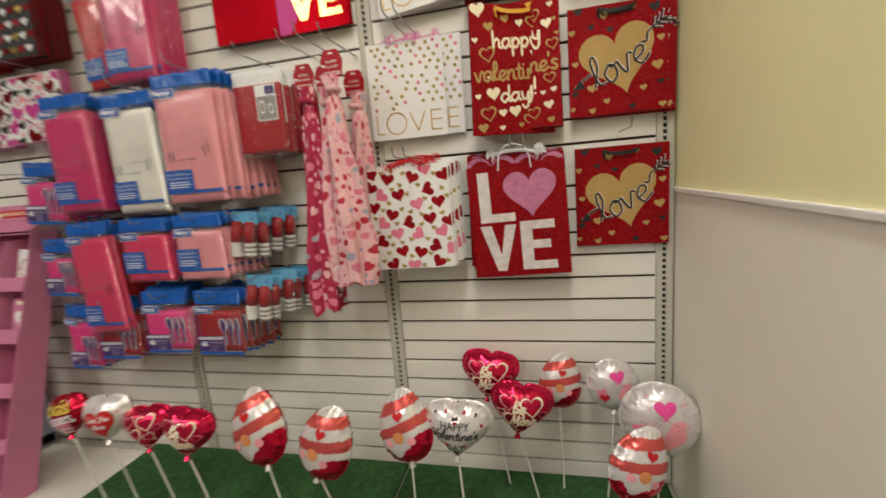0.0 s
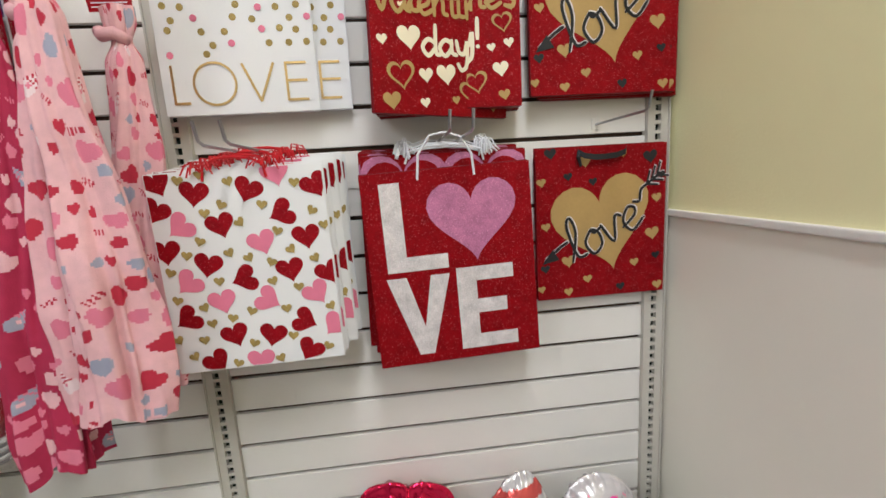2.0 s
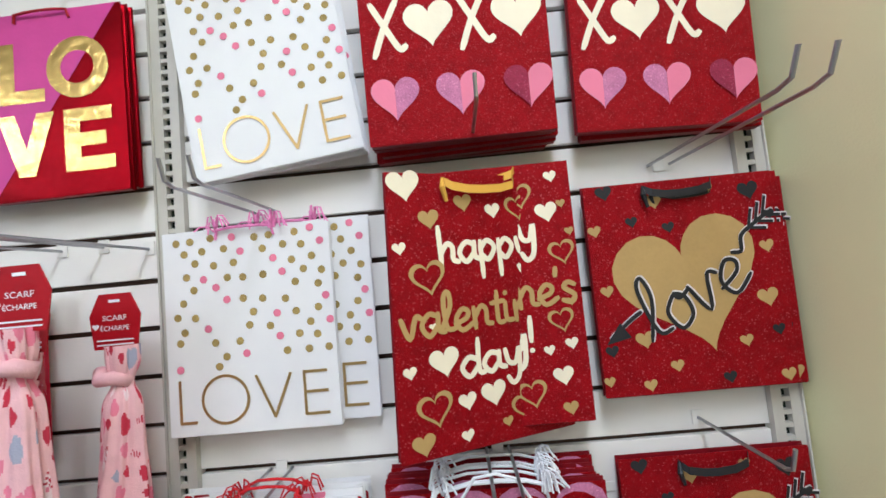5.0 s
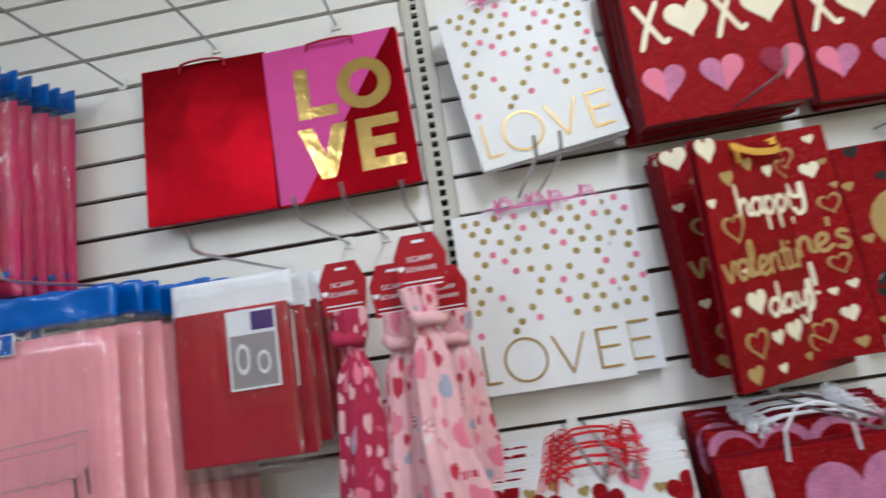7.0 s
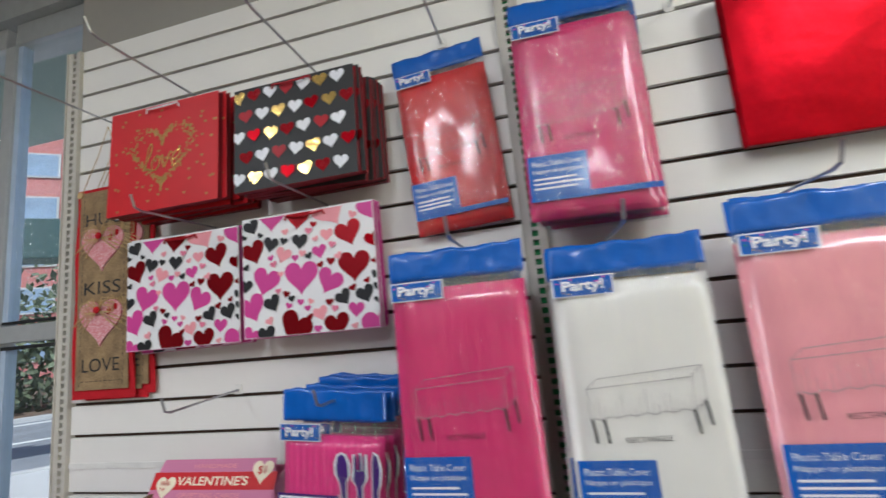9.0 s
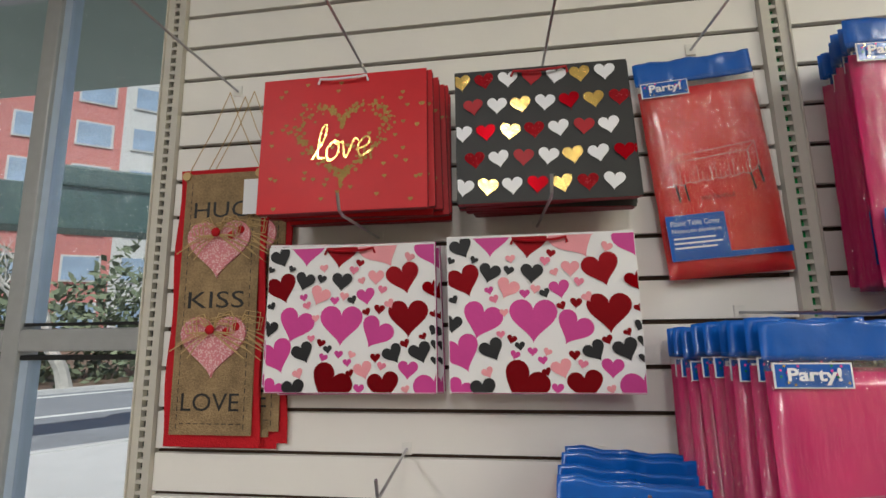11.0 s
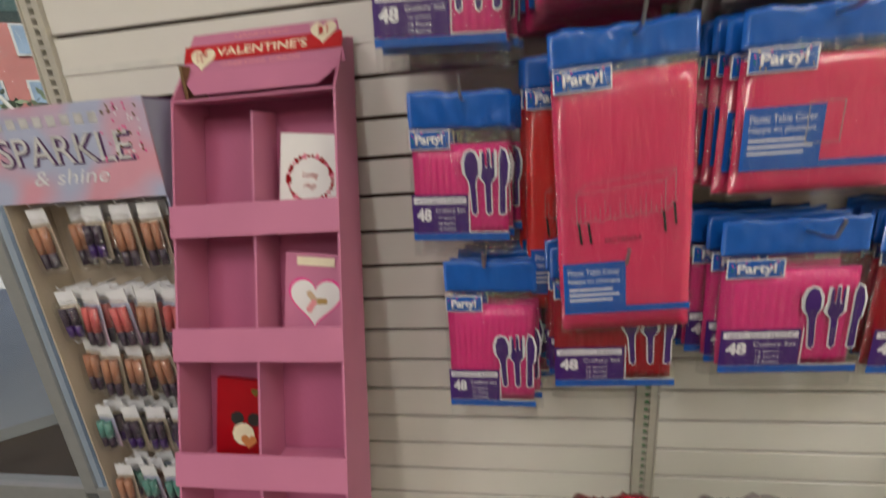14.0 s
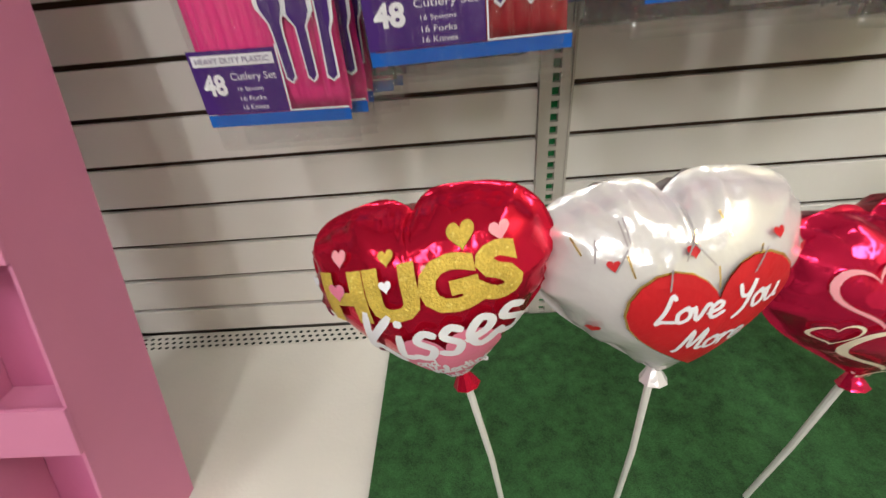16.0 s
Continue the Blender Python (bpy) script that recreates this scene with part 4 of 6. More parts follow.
def table_cover(label, film, group, w=.205, h=.40, t=.020, square=False):
    c = thing("table_cover_pack", label, "table cover", group)
    hd = .045
    ob = smooth(part("folded_cover", pillow(w, h - hd - .012, t, seed=h * 7 + w, amp=.003), film, c))
    ob.location.z = -hd - .012
    header(c, w * 1.02, -hd, 0, t)
    smooth(part("wrap", pillow(w * 1.02, h - hd + .012, t + .007, nx=34, nz=44, seed=2.2 + w * 3, amp=.002, crinkle=.0022), FILM, c)).location = (0, .0004, -hd + .006)
    p = Print(-t - .0032)
    b0 = -h
    p.rect(BLUE, -w * .48, w * .0, b0 + .038, b0 + .108)
    p.rect(BLUE, -w * .48, w * .48, b0 + .030, b0 + .040)
    p.text(PWHITE, "Plastic Table Cover", -w * .245, b0 + .094, w * .40, .009)
    p.text(PWHITE, "Nappe en plastique", -w * .245, b0 + .080, w * .40, .009)
    for k in range(3):
        p.rect(PWHITE, -w * .44, -w * (.1 - .05 * (k % 2)), b0 + .050 + k * .008, b0 + .053 + k * .008)
    zt = -h * .50
    if square:
        p.line(PRINTG, [(-.1 * w, zt), (.1 * w, zt), (.1 * w, zt - .05), (-.1 * w, zt - .05), (-.1 * w, zt)], .0012)
    else:
        xa, xb, sk, rise = -.36 * w, .28 * w, .07 * w, .016
        p.line(PRINTG, [(xa, zt), (xa + sk, zt + rise * .8), (xb + sk, zt + rise * 1.5), (xb, zt + rise * .6), (xa, zt)], .0009)
        hem = [(xa - .01 * w + (xb - xa + .02 * w) * k / 18, zt - .040 + .0022 * math.sin(k * 2.1) + rise * .6 * k / 18) for k in range(19)]
        p.line(PRINTG, hem, .0010)
        side = [(xb + .01 * w + sk * k / 5, zt - .040 + rise * .6 + rise * .9 * k / 5 + .0018 * math.sin(k * 2.4)) for k in range(6)]
        p.line(PRINTG, side, .0010)
        for k in range(1, 18):
            p.line(PRINTG, [hem[k], (hem[k][0], hem[k][1] + (.010, .022, .030, .016)[k % 4])], .0006)
        for a, b in ((xa, hem[0][1]), (xb, hem[-1][1]), (xb + sk, side[-1][1])):
            p.line(PRINTG, [(a, b + .040), (a, b)], .0009)
        for x, z in ((xa + .012 * w, zt - .041), (xa + .085 * w, zt - .041), (xb - .01 * w, zt - .032), (xb + sk * .9, zt - .022)):
            p.line(BLACK, [(x, z), (x + .003, z - .028)], .0034)
        p.text(BLACK, "RECTANGLE", -.02 * w, zt - .066, .27 * w, .007, rot=2)
    p.done(c, "printed_label")
    return c


SPOON = [(.0, 0), (.18, .05), (.2, .45), (.24, .55), (.48, .68), (.5, .85), (.3, .99), (0, 1.03), (-.3, .99), (-.5, .85), (-.48, .68), (-.24, .55), (-.2, .45), (-.18, .05)]
FORK = [(0, 0), (.18, .05), (.2, .5), (.5, .62), (.5, 1.0), (.36, 1.0), (.34, .76), (.2, .76), (.18, 1.02), (-.0, 1.02), (-.02, .76), (-.16, .76), (-.18, 1.0), (-.36, 1.0), (-.38, .76), (-.5, .62), (-.2, .5), (-.18, .05)]
KNIFE = [(0, 0), (.22, .04), (.2, .45), (.34, .55), (.4, .8), (.2, 1.0), (-.1, 1.05), (-.22, .9), (-.2, .45), (-.22, .04)]


def cutlery_pack(label, plastic, group, w=.19, h=.235, t=.024):
    c = thing("cutlery_pack", label, "cutlery pack", group)
    hd = .052
    ob = smooth(part("cutlery", pillow(w * .96, h - hd - .03, t, nx=56, nz=8, ripple=15, seed=w * 5, amp=.002), plastic, c))
    ob.location.z = -hd - .022
    header(c, w, -hd, 0, t)
    smooth(part("wrap", pillow(w * 1.03, h - hd + .030, t + .009, nx=34, nz=34, seed=3.3 + w * 5, amp=.004, crinkle=.0024, ragged=.003), FILM, c)).location = (0, .0008, -hd + .004)
    p, q = Print(-t - .0042), Print(-t - .0062)
    b0 = -h
    q.text(PURPLE, "HEAVY DUTY PLASTIC", -w * .205, b0 + .065, w * .48, .005)
    p.rect(BLUE, -w * .49, w * .49, b0 + .002, b0 + .014)
    p.rect(PURPLE, -w * .49, w * .08, b0 + .015, b0 + .074)
    p.rect(PWHITE, -w * .47, w * .06, b0 + .060, b0 + .070)
    p.text(PWHITE, "48", -w * .37, b0 + .043, w * .15, .020, fat=.04)
    p.text(PWHITE, "Cutlery Set", -w * .10, b0 + .049, w * .30, .009)
    for k, s in enumerate(("16 Spoons", "16 Forks", "16 Knives")):
        p.text(PWHITE, s, -w * .14, b0 + .038 - k * .0085, w * .17, .005)
    p.line(PWHITE, [(w * .09, b0 + .076), (w * .09, b0 + .0155), (w * .48, b0 + .0155)], .0016)
    for x, s, r in ((.15, SPOON, 4), (.29, FORK, 2), (.42, KNIFE, 0)):
        p.shape(PWHITE, s, x * w, b0 + .040, .098, r, .30)
        q.shape(PURPLE, s, x * w, b0 + .0425, .0925, r, .22)
    p.done(c, "printed_label")
    q.done(c, "printed_cutlery")
    return c


TC = "wrapped plastic table cover with a blue header, in "
hot = table_cover(TC + "hot pink", P_HOT, "hot pink table covers", w=.20)
stack(hot, -1.995, 1.744, .225, 9, .024, dx=-.004, dz=-.002, seed=20)
stack(copy_thing(hot, pose(0, 0, 0)), -1.768, 2.182, .125, 6, .020, dx=.008, roll=1, seed=21)
wh = table_cover(TC + "white", P_WHITE, "white table covers")
stack(wh, -1.757, 1.727, .20, 7, .024, dx=.002, seed=22)
li = table_cover(TC + "light pink", P_LIGHT, "light pink table covers", w=.222, h=.41)
stack(li, -1.512, 1.757, .215, 8, .024, dx=.012, seed=23)
re = table_cover(TC + "red", P_RED, "red table covers", w=.198)
stack(re, -2.034, 2.213, .012, 1, .02, roll=-4)
stack(copy_thing(re, pose(0, 0, 0)), -2.03, 1.285, .14, 4, .024, seed=24)
ro = table_cover(TC + "rose pink", P_ROSE, "rose table covers", w=.178, h=.412)
stack(ro, -2.014, 1.302, .225, 2, .022, roll=-2.5, seed=25)
sq = table_cover(TC + "hot pink, small", P_ROSE, "small pink covers", w=.192, h=.222, square=True)
stack(sq, -1.772, 1.303, .215, 8, .024, dx=-.004, seed=26)
sq2 = table_cover(TC + "light pink, small", P_LIGHT, "small light pink covers", w=.188, h=.225, square=True)
stack(sq2, -1.548, 1.306, .21, 7, .024, dx=.008, seed=27)
CP = " plastic cutlery set in a clear bag with purple label"
cp = cutlery_pack("pink" + CP, CUT_PINK, "pink cutlery packs")
stack(cp, -2.235, 1.540, .165, 5, .028, dx=.006, roll=3, seed=30)
cps = cutlery_pack("pink narrow" + CP, CUT_PINK, "narrow pink cutlery packs", w=.152, h=.222)
stack(cps, -2.226, 1.245, .175, 5, .028, dx=.006, roll=2, seed=31)
cpt = cutlery_pack("pink tall" + CP, CUT_PINK, "tall pink cutlery packs", w=.150, h=.262)
stack(cpt, -2.193, .983, .175, 5, .028, dx=.010, roll=1, seed=32)
cr = cutlery_pack("red" + CP, CUT_RED, "red cutlery packs", w=.188, h=.238)
stack(cr, -2.005, 1.008, .185, 6, .028, dx=-.006, roll=-1, seed=33)
stack(copy_thing(cr, pose(0, 0, 0)), -1.548, 1.030, .18, 6, .028, dx=.010, seed=34)
stack(copy_thing(cp, pose(0, 0, 0)), -1.764, 1.038, .195, 7, .026, dx=-.011, roll=-1, seed=35)


def gift_box_pack():
    c = thing("gift_box_pack", "red foil flat gift boxes in a clear bag with white header", "gift boxes", "red gift box packs")
    w, h, t = .165, .255, .018
    ob = part("gift_box", boxm(-w / 2, w / 2, -t, 0, -h, -.045, bev=.002), BOXRED, c)
    part("fold_line", boxm(-w * .1, w / 2, -t - .001, -t - .0002, -h * .72, -h * .716), REDHOLO, c)
    smooth(part("header", pillow(w * 1.1, .05, .008, amp=.004), PWHITE, c, "white printed header card")).location = (0, -.004, 0)
    smooth(part("wrap", pillow(w * 1.06, h, t + .009, nx=24, nz=34, amp=.002, seed=4, crinkle=.002), FILM, c)).location = (0, .001, -.02)
    p = Print(-t - .004)
    p.rect(PWHITE, -w * .02, w * .42, -.160, -.050)
    p.rect(PRINTG, w * .0, w * .40, -.157, -.085)
    p.rect(PURPLE, w * .2, w * .40, -.080, -.054)
    q = Print(-t - .006)
    q.ring(PWHITE, w * .11, -.118, .017, .3, pts=[(.6 * a, 1.3 * b) for a, b in DOT])
    q.ring(PWHITE, w * .29, -.125, .014, .3, pts=[(.7 * a, 1.2 * b) for a, b in DOT])
    p.done(c, "insert_card")
    q.done(c, "insert_print")
    return c


stack(gift_box_pack(), -1.278, 1.747, .155, 6, .026, dx=.010, dz=-.002, seed=40)


def sock_pair():
    c = thing("sock_pack", "red and white striped socks under a light blue card", "socks", "sock packs")
    part("card", boxm(-.05, .05, -.004, 0, -.045, 0, bev=.002), SKYB, c)
    p = Print(-.004)
    for x in (-.03, .03):
        p.ring(BLUE, x, -.02, .008, .5, pts=DOT)
    p.done(c, "card_print")
    for s in (-1, 1):
        x = s * .024
        smooth(part("sock", tubem([(x, -.008, -.035), (x, -.012, -.07), (x * 1.1, -.014, -.105)], .018, 10, [.016, .02, .019]), CUT_RED, c))
        for k in range(6):
            z = -.107 - k * .008
            smooth(part("cuff_stripe", tubem([(x * 1.1, -.014, z), (x * 1.1, -.014, z - .008)], .02, 10), (WHITE, PRINTG)[k % 2] if s > 0 else WHITE, c))
    smooth(part("wrap", pillow(.108, .165, .05, amp=.006, seed=6), FILM, c)).location = (0, .008, 0)
    return c


sp = sock_pair()
stack(sp, -1.395, 1.302, .17, 4, .045, dx=.024, roll=6, wob=3, seed=41)
stack(copy_thing(sp, pose(0, 0, 0)), -1.375, 1.075, .17, 5, .038, dx=.021, roll=6, wob=3, seed=42)


# ---- scarves ----
def scarf(x, d, z, length, cloth, seed, label):
    c = thing("scarf", label, "scarf", "hanging scarves")
    c.location = (x, -d, z)
    card = bmesh.new()
    pts = [(-.030, -.075), (.030, -.075), (.036, -.03), (.022, 0), (-.022, 0), (-.036, -.03)]
    f = [card.verts.new((a, -.002, b)) for a, b in pts]
    g = [card.verts.new((a, 0, b)) for a, b in pts]
    card.faces.new(f)
    card.faces.new(g[::-1])
    for k in range(6):
        card.faces.new((f[k], g[k], g[(k + 1) % 6], f[(k + 1) % 6]))
    bmesh.ops.recalc_face_normals(card, faces=card.faces)
    part("hang_tag", card, RED, c, "red card hang tag")
    p = Print(-.002)
    p.rect(PWHITE, -.008, .008, -.012, -.008)
    p.text(PWHITE, "SCARF", 0, -.033, .034, .007)
    p.text(PWHITE, "ÉCHARPE", 0, -.046, .040, .008)
    p.heart(PWHITE, -.027, -.045, .005)
    for k in range(2):
        p.rect(PWHITE, -.026, .026, -.064 - k * .006, -.062 - k * .006)
    p.done(c, "tag_print")
    n, m = 130, 240
    a = np.arange(n) * math.tau / n
    verts, drop = [], [.030 * noise.noise((math.cos(q) * 1.2, math.sin(q) * 1.2, seed)) + .010 * math.sin(q * 3) for q in a]
    wave = [[.3 * noise.noise((math.cos(q) * 1.5 + seed, math.sin(q) * 1.5, j * 7 / m)) for q in a] for j in range(m + 1)]
    for j in range(m + 1):
        v = j / m
        neck = math.exp(-((v - .085) / .03) ** 2)
        ease = min(1, v / .75)
        rad = .020 + .021 * ease * ease * (3 - 2 * ease) - .009 * neck
        cx = .010 * math.sin(v * 4 + seed) + .006 * noise.noise((seed, v * 5, 0))
        turn = a + v * 1.1 * math.sin(seed)
        fold = .30 * np.sin(turn * 4 + seed) + .20 * np.abs(np.sin(turn * 4.5 - v * 2 + seed * 2)) + .10 * np.sin(turn * 13 + v * 5) + np.array(wave[j])
        r = rad * (1 + fold * (.4 + .6 * ease))
        z = -.070 - v * length + np.array(drop) * v ** 6
        verts += list(zip((cx + r * np.cos(a) * 1.08).tolist(), (-.004 + r * np.sin(a) * .68).tolist(), z.tolist()))
    faces = [(j * n + i, j * n + (i + 1) % n, (j + 1) * n + (i + 1) % n, (j + 1) * n + i) for j in range(m) for i in range(n)]
    me = bpy.data.meshes.new("cloth")
    me.from_pydata(verts, [], faces)
    for ink in cloth:
        me.materials.append(ink)
    # printed motifs: hearts, striped hats and short bars of lettering
    rs = random.Random(int(seed * 10))
    round_cm, long_cm = .36, length
    fs = (np.tile(np.arange(n), m) + .5) / n * round_cm
    fz = (np.repeat(np.arange(m), n) + .5) / m * long_cm
    index = np.zeros(n * m, dtype=int)
    spots = []
    for k in range(900):
        x, z, q = rs.uniform(0, round_cm), rs.uniform(0, long_cm), rs.choice((.009, .012, .017, .022))
        if any(math.hypot(min(abs(x - u), round_cm - abs(x - u)), z - w) < (q + o) * .97 for u, w, o in spots):
            continue
        spots.append((x, z, q))
        t = rs.uniform(-.8, .8)
        dx = np.remainder(fs - x + round_cm / 2, round_cm) - round_cm / 2
        dz = z - fz
        u, w = (dx * math.cos(t) + dz * math.sin(t)) / q * 1.15, (dz * math.cos(t) - dx * math.sin(t)) / q * 1.15
        kind = len(spots) % 5
        if q > .02 and kind in (0, 2, 3):
            hat = (np.abs(u) < .75 * (1.1 - w) * .6) & (w > -.1) & (w < 1.1)
            index[hat] = np.where(np.floor((w[hat] + .3 * u[hat]) * 6) % 2 == 0, 1, 3)
            face = (u * u + (w + .45) ** 2 < .3)
            index[face] = 3
            nose = (u * u + (w + .2) ** 2 < .03)
            index[nose] = 2
        elif kind == 4 and q < .015:
            bar = (np.abs(w) < .45) & (np.abs(u) < 1.2) & (np.floor(u * 3) % 2 == 0)
            index[bar] = 1
        else:
            hit = (u * u + w * w - .8) ** 3 - u * u * w ** 3 < 0
            index[hit] = (1, 2, 1, 4, 2)[kind]
    me.polygons.foreach_set("material_index", index.tolist())
    ob = new("cloth", me)
    ob.parent = c
    smooth(ob)
    smooth(part("knot", tubem([(-.019, -.004, -.104), (-.010, -.017, -.113), (.008, -.019, -.111), (.019, -.004, -.118)], .0095, 12), cloth[0], c))
    return c


scarf(-1.115, .155, 1.745, .73, SCARF_B, 1.3, "dark red patterned scarf knotted on a red hang tag")
scarf(-1.040, .16, 1.730, .62, SCARF_A, 2.9, "pale pink scarf with heart print on a red hang tag")
scarf(-.992, .205, 1.758, .64, SCARF_A, 5.1, "pink gnome-print scarf hanging in front from a hook")
scarf(-0.972, .10, 1.720, .58, SCARF_A, 7.7, "pink scarf hanging close to the slatwall")

for x, z, l, dbl, up in ((-.16, 1.455, .19, False, .0), (-.17, 1.845, .30, True, .0), (-.46, 1.90, .20, False, 0), (-.465, 1.435, .22, True, 0), (-.80, 1.43, .25, True, 0), (-.80, 1.832, .22, True, 0), (-.46, 2.245, .2, False, 0), (-.15, 2.245, .2, False, 0), (-.78, 2.235, .25, False, 0),
                         (-1.11, 2.24, .25, False, 0), (-1.36, 2.24, .26, False, 0), (-1.56, 2.2, .25, False, 0), (-1.745, 2.20, .24, False, 0), (-1.26, 1.77, .28, False, 0), (-1.14, 1.80, .24, False, 0), (-1.07, 1.80, .26, False, 0), (-.995, 1.79, .26, False, 0),
                         (-1.51, 1.775, .28, False, 0), (-1.755, 1.745, .27, False, 0), (-1.99, 1.752, .29, False, 0), (-2.02, 2.24, .30, False, 0), (-2.30, 2.205, .30, False, 0), (-2.64, 2.235, .30, False, 0), (-2.93, 2.235, .30, False, 0), (-2.62, 1.905, .22, False, 0), (-2.32, 1.915, .22, False, 0),
                         (-2.567, 1.522, .20, False, -.006), (-2.235, 1.522, .24, False, 0), (-2.22, 1.233, .24, False, 0), (-2.20, .985, .24, False, 0), (-2.0, 1.290, .28, False, 0), (-1.77, 1.290, .28, False, 0), (-1.55, 1.290, .28, False, 0), (-1.40, 1.300, .26, False, 0), (-1.38, 1.072, .26, False, 0), (-1.75, 1.02, .27, False, 0), (-1.55, 1.01, .27, False, 0), (-2.0, .99, .26, False, 0)):
    hook(x, z, l, dbl, up)

# ---- burlap banners ----
def banner(x, d, z):
    c = thing("burlap_banner", "burlap wall banner on red felt lettered hug kiss love", "banner", "burlap banners")
    c.location = (x, -d, z)
    w, h = .19, .53
    bm = bmesh.new()
    n = 24
    rows = []
    for j in range(n + 1):
        zz = -h * j / n
        k = .003 * math.sin(j * .6)
        rows.append([bm.verts.new(v) for v in ((-w / 2 + k, -.004, zz), (w / 2 + k * .6, -.004 + k, zz), (w / 2 + k * .6, 0, zz), (-w / 2 + k, 0, zz))])
    for a, b in zip(rows, rows[1:]):
        for i in range(4):
            bm.faces.new((a[i], b[i], b[(i + 1) % 4], a[(i + 1) % 4]))
    bm.faces.new(rows[0])
    bm.faces.new(rows[-1][::-1])
    bmesh.ops.recalc_face_normals(bm, faces=bm.faces)
    part("felt_backing", bm, FELT, c)
    part("burlap", boxm(-w / 2 + .016, w / 2 - .012, -.0085, -.0065, -h + .022, -.01, bev=.0006), BURLAP, c)
    p = Print(-.0085)
    for s, z0 in (("HUG", -.085), ("KISS", -.262), ("LOVE", -.45)):
        p.text(CHAR, s, 0, z0, .115, .032)
    for k in range(30):
        zz = -.03 - k * .0158
        for x0 in (-.065, .068):
            p.line(CHAR, [(x0, zz), (x0, zz - .009)], .0014)
    for k in range(9):
        p.line(CHAR, [(-.058 + k * .014, -h + .042), (-.050 + k * .014, -h + .042)], .0014)
    p.done(c, "lettering")
    for z0 in (-.165, -.35):
        bm = bmesh.new()
        vs = [bm.verts.new((.066 * a, -.0125, z0 + .062 * b)) for a, b in HEART]
        f = bm.faces.new(vs)
        e = bmesh.ops.extrude_face_region(bm, geom=[f])
        for v in e["geom"]:
            if isinstance(v, bmesh.types.BMVert):
                v.co.y += .004
        bmesh.ops.recalc_face_normals(bm, faces=bm.faces)
        part("cloth_heart", bm, GINGHAM, c, "red gingham cloth heart")
        r = random.Random(3)
        for k in range(9):
            s = -1 if k % 2 else 1
            q, u = r.uniform(.03, .055), r.uniform(-.004, .02)
            bm = bmesh.new()
            tube(bm, [(0, -.016, z0 + .03), (s * q * .4, -.024, z0 + .045 + u), (s * q, -.020, z0 + .040 + u), (s * q * .9, -.018, z0 + .025), (s * .01, -.017, z0 + .028)], .0011, 5)
            tube(bm, [(0, -.017, z0 + .03), (s * q * .8, -.022, z0 + .02 - u), (s * q * 1.5, -.017, z0 + .004 - u * 1.5)], .0011, 5)
            part("raffia_strand", bm, STRAW, c, "straw raffia strand of a bow")
        bm = bmesh.new()
        bmesh.ops.create_uvsphere(bm, u_segments=10, v_segments=6, radius=.009, matrix=Matrix.Translation((0, -.022, z0 + .032)) @ Matrix.Diagonal((1, .6, 1, 1)))
        smooth(part("knot", bm, FELT, c))
    for s in (-1, 1):
        part("button", tubem([(s * .078, -.012, -.014), (s * .078, -.004, -.014)], .009, 12), STRAW, c)
        part("cord", tubem([(s * .078, -.006, -.008), (s * .03, -.004, .09), (.0, -.004, .165)], .0009, 5), STRAW, c)
    part("price_tag", boxm(.052, .086, -.020, -.019, -.10, -.03), WHITE, c, "white price tag")
    return c


banner(-2.905, .010, 2.050)
copy_thing(banner(-2.931, .022, 2.055), pose(-2.885, -.010, 2.06))


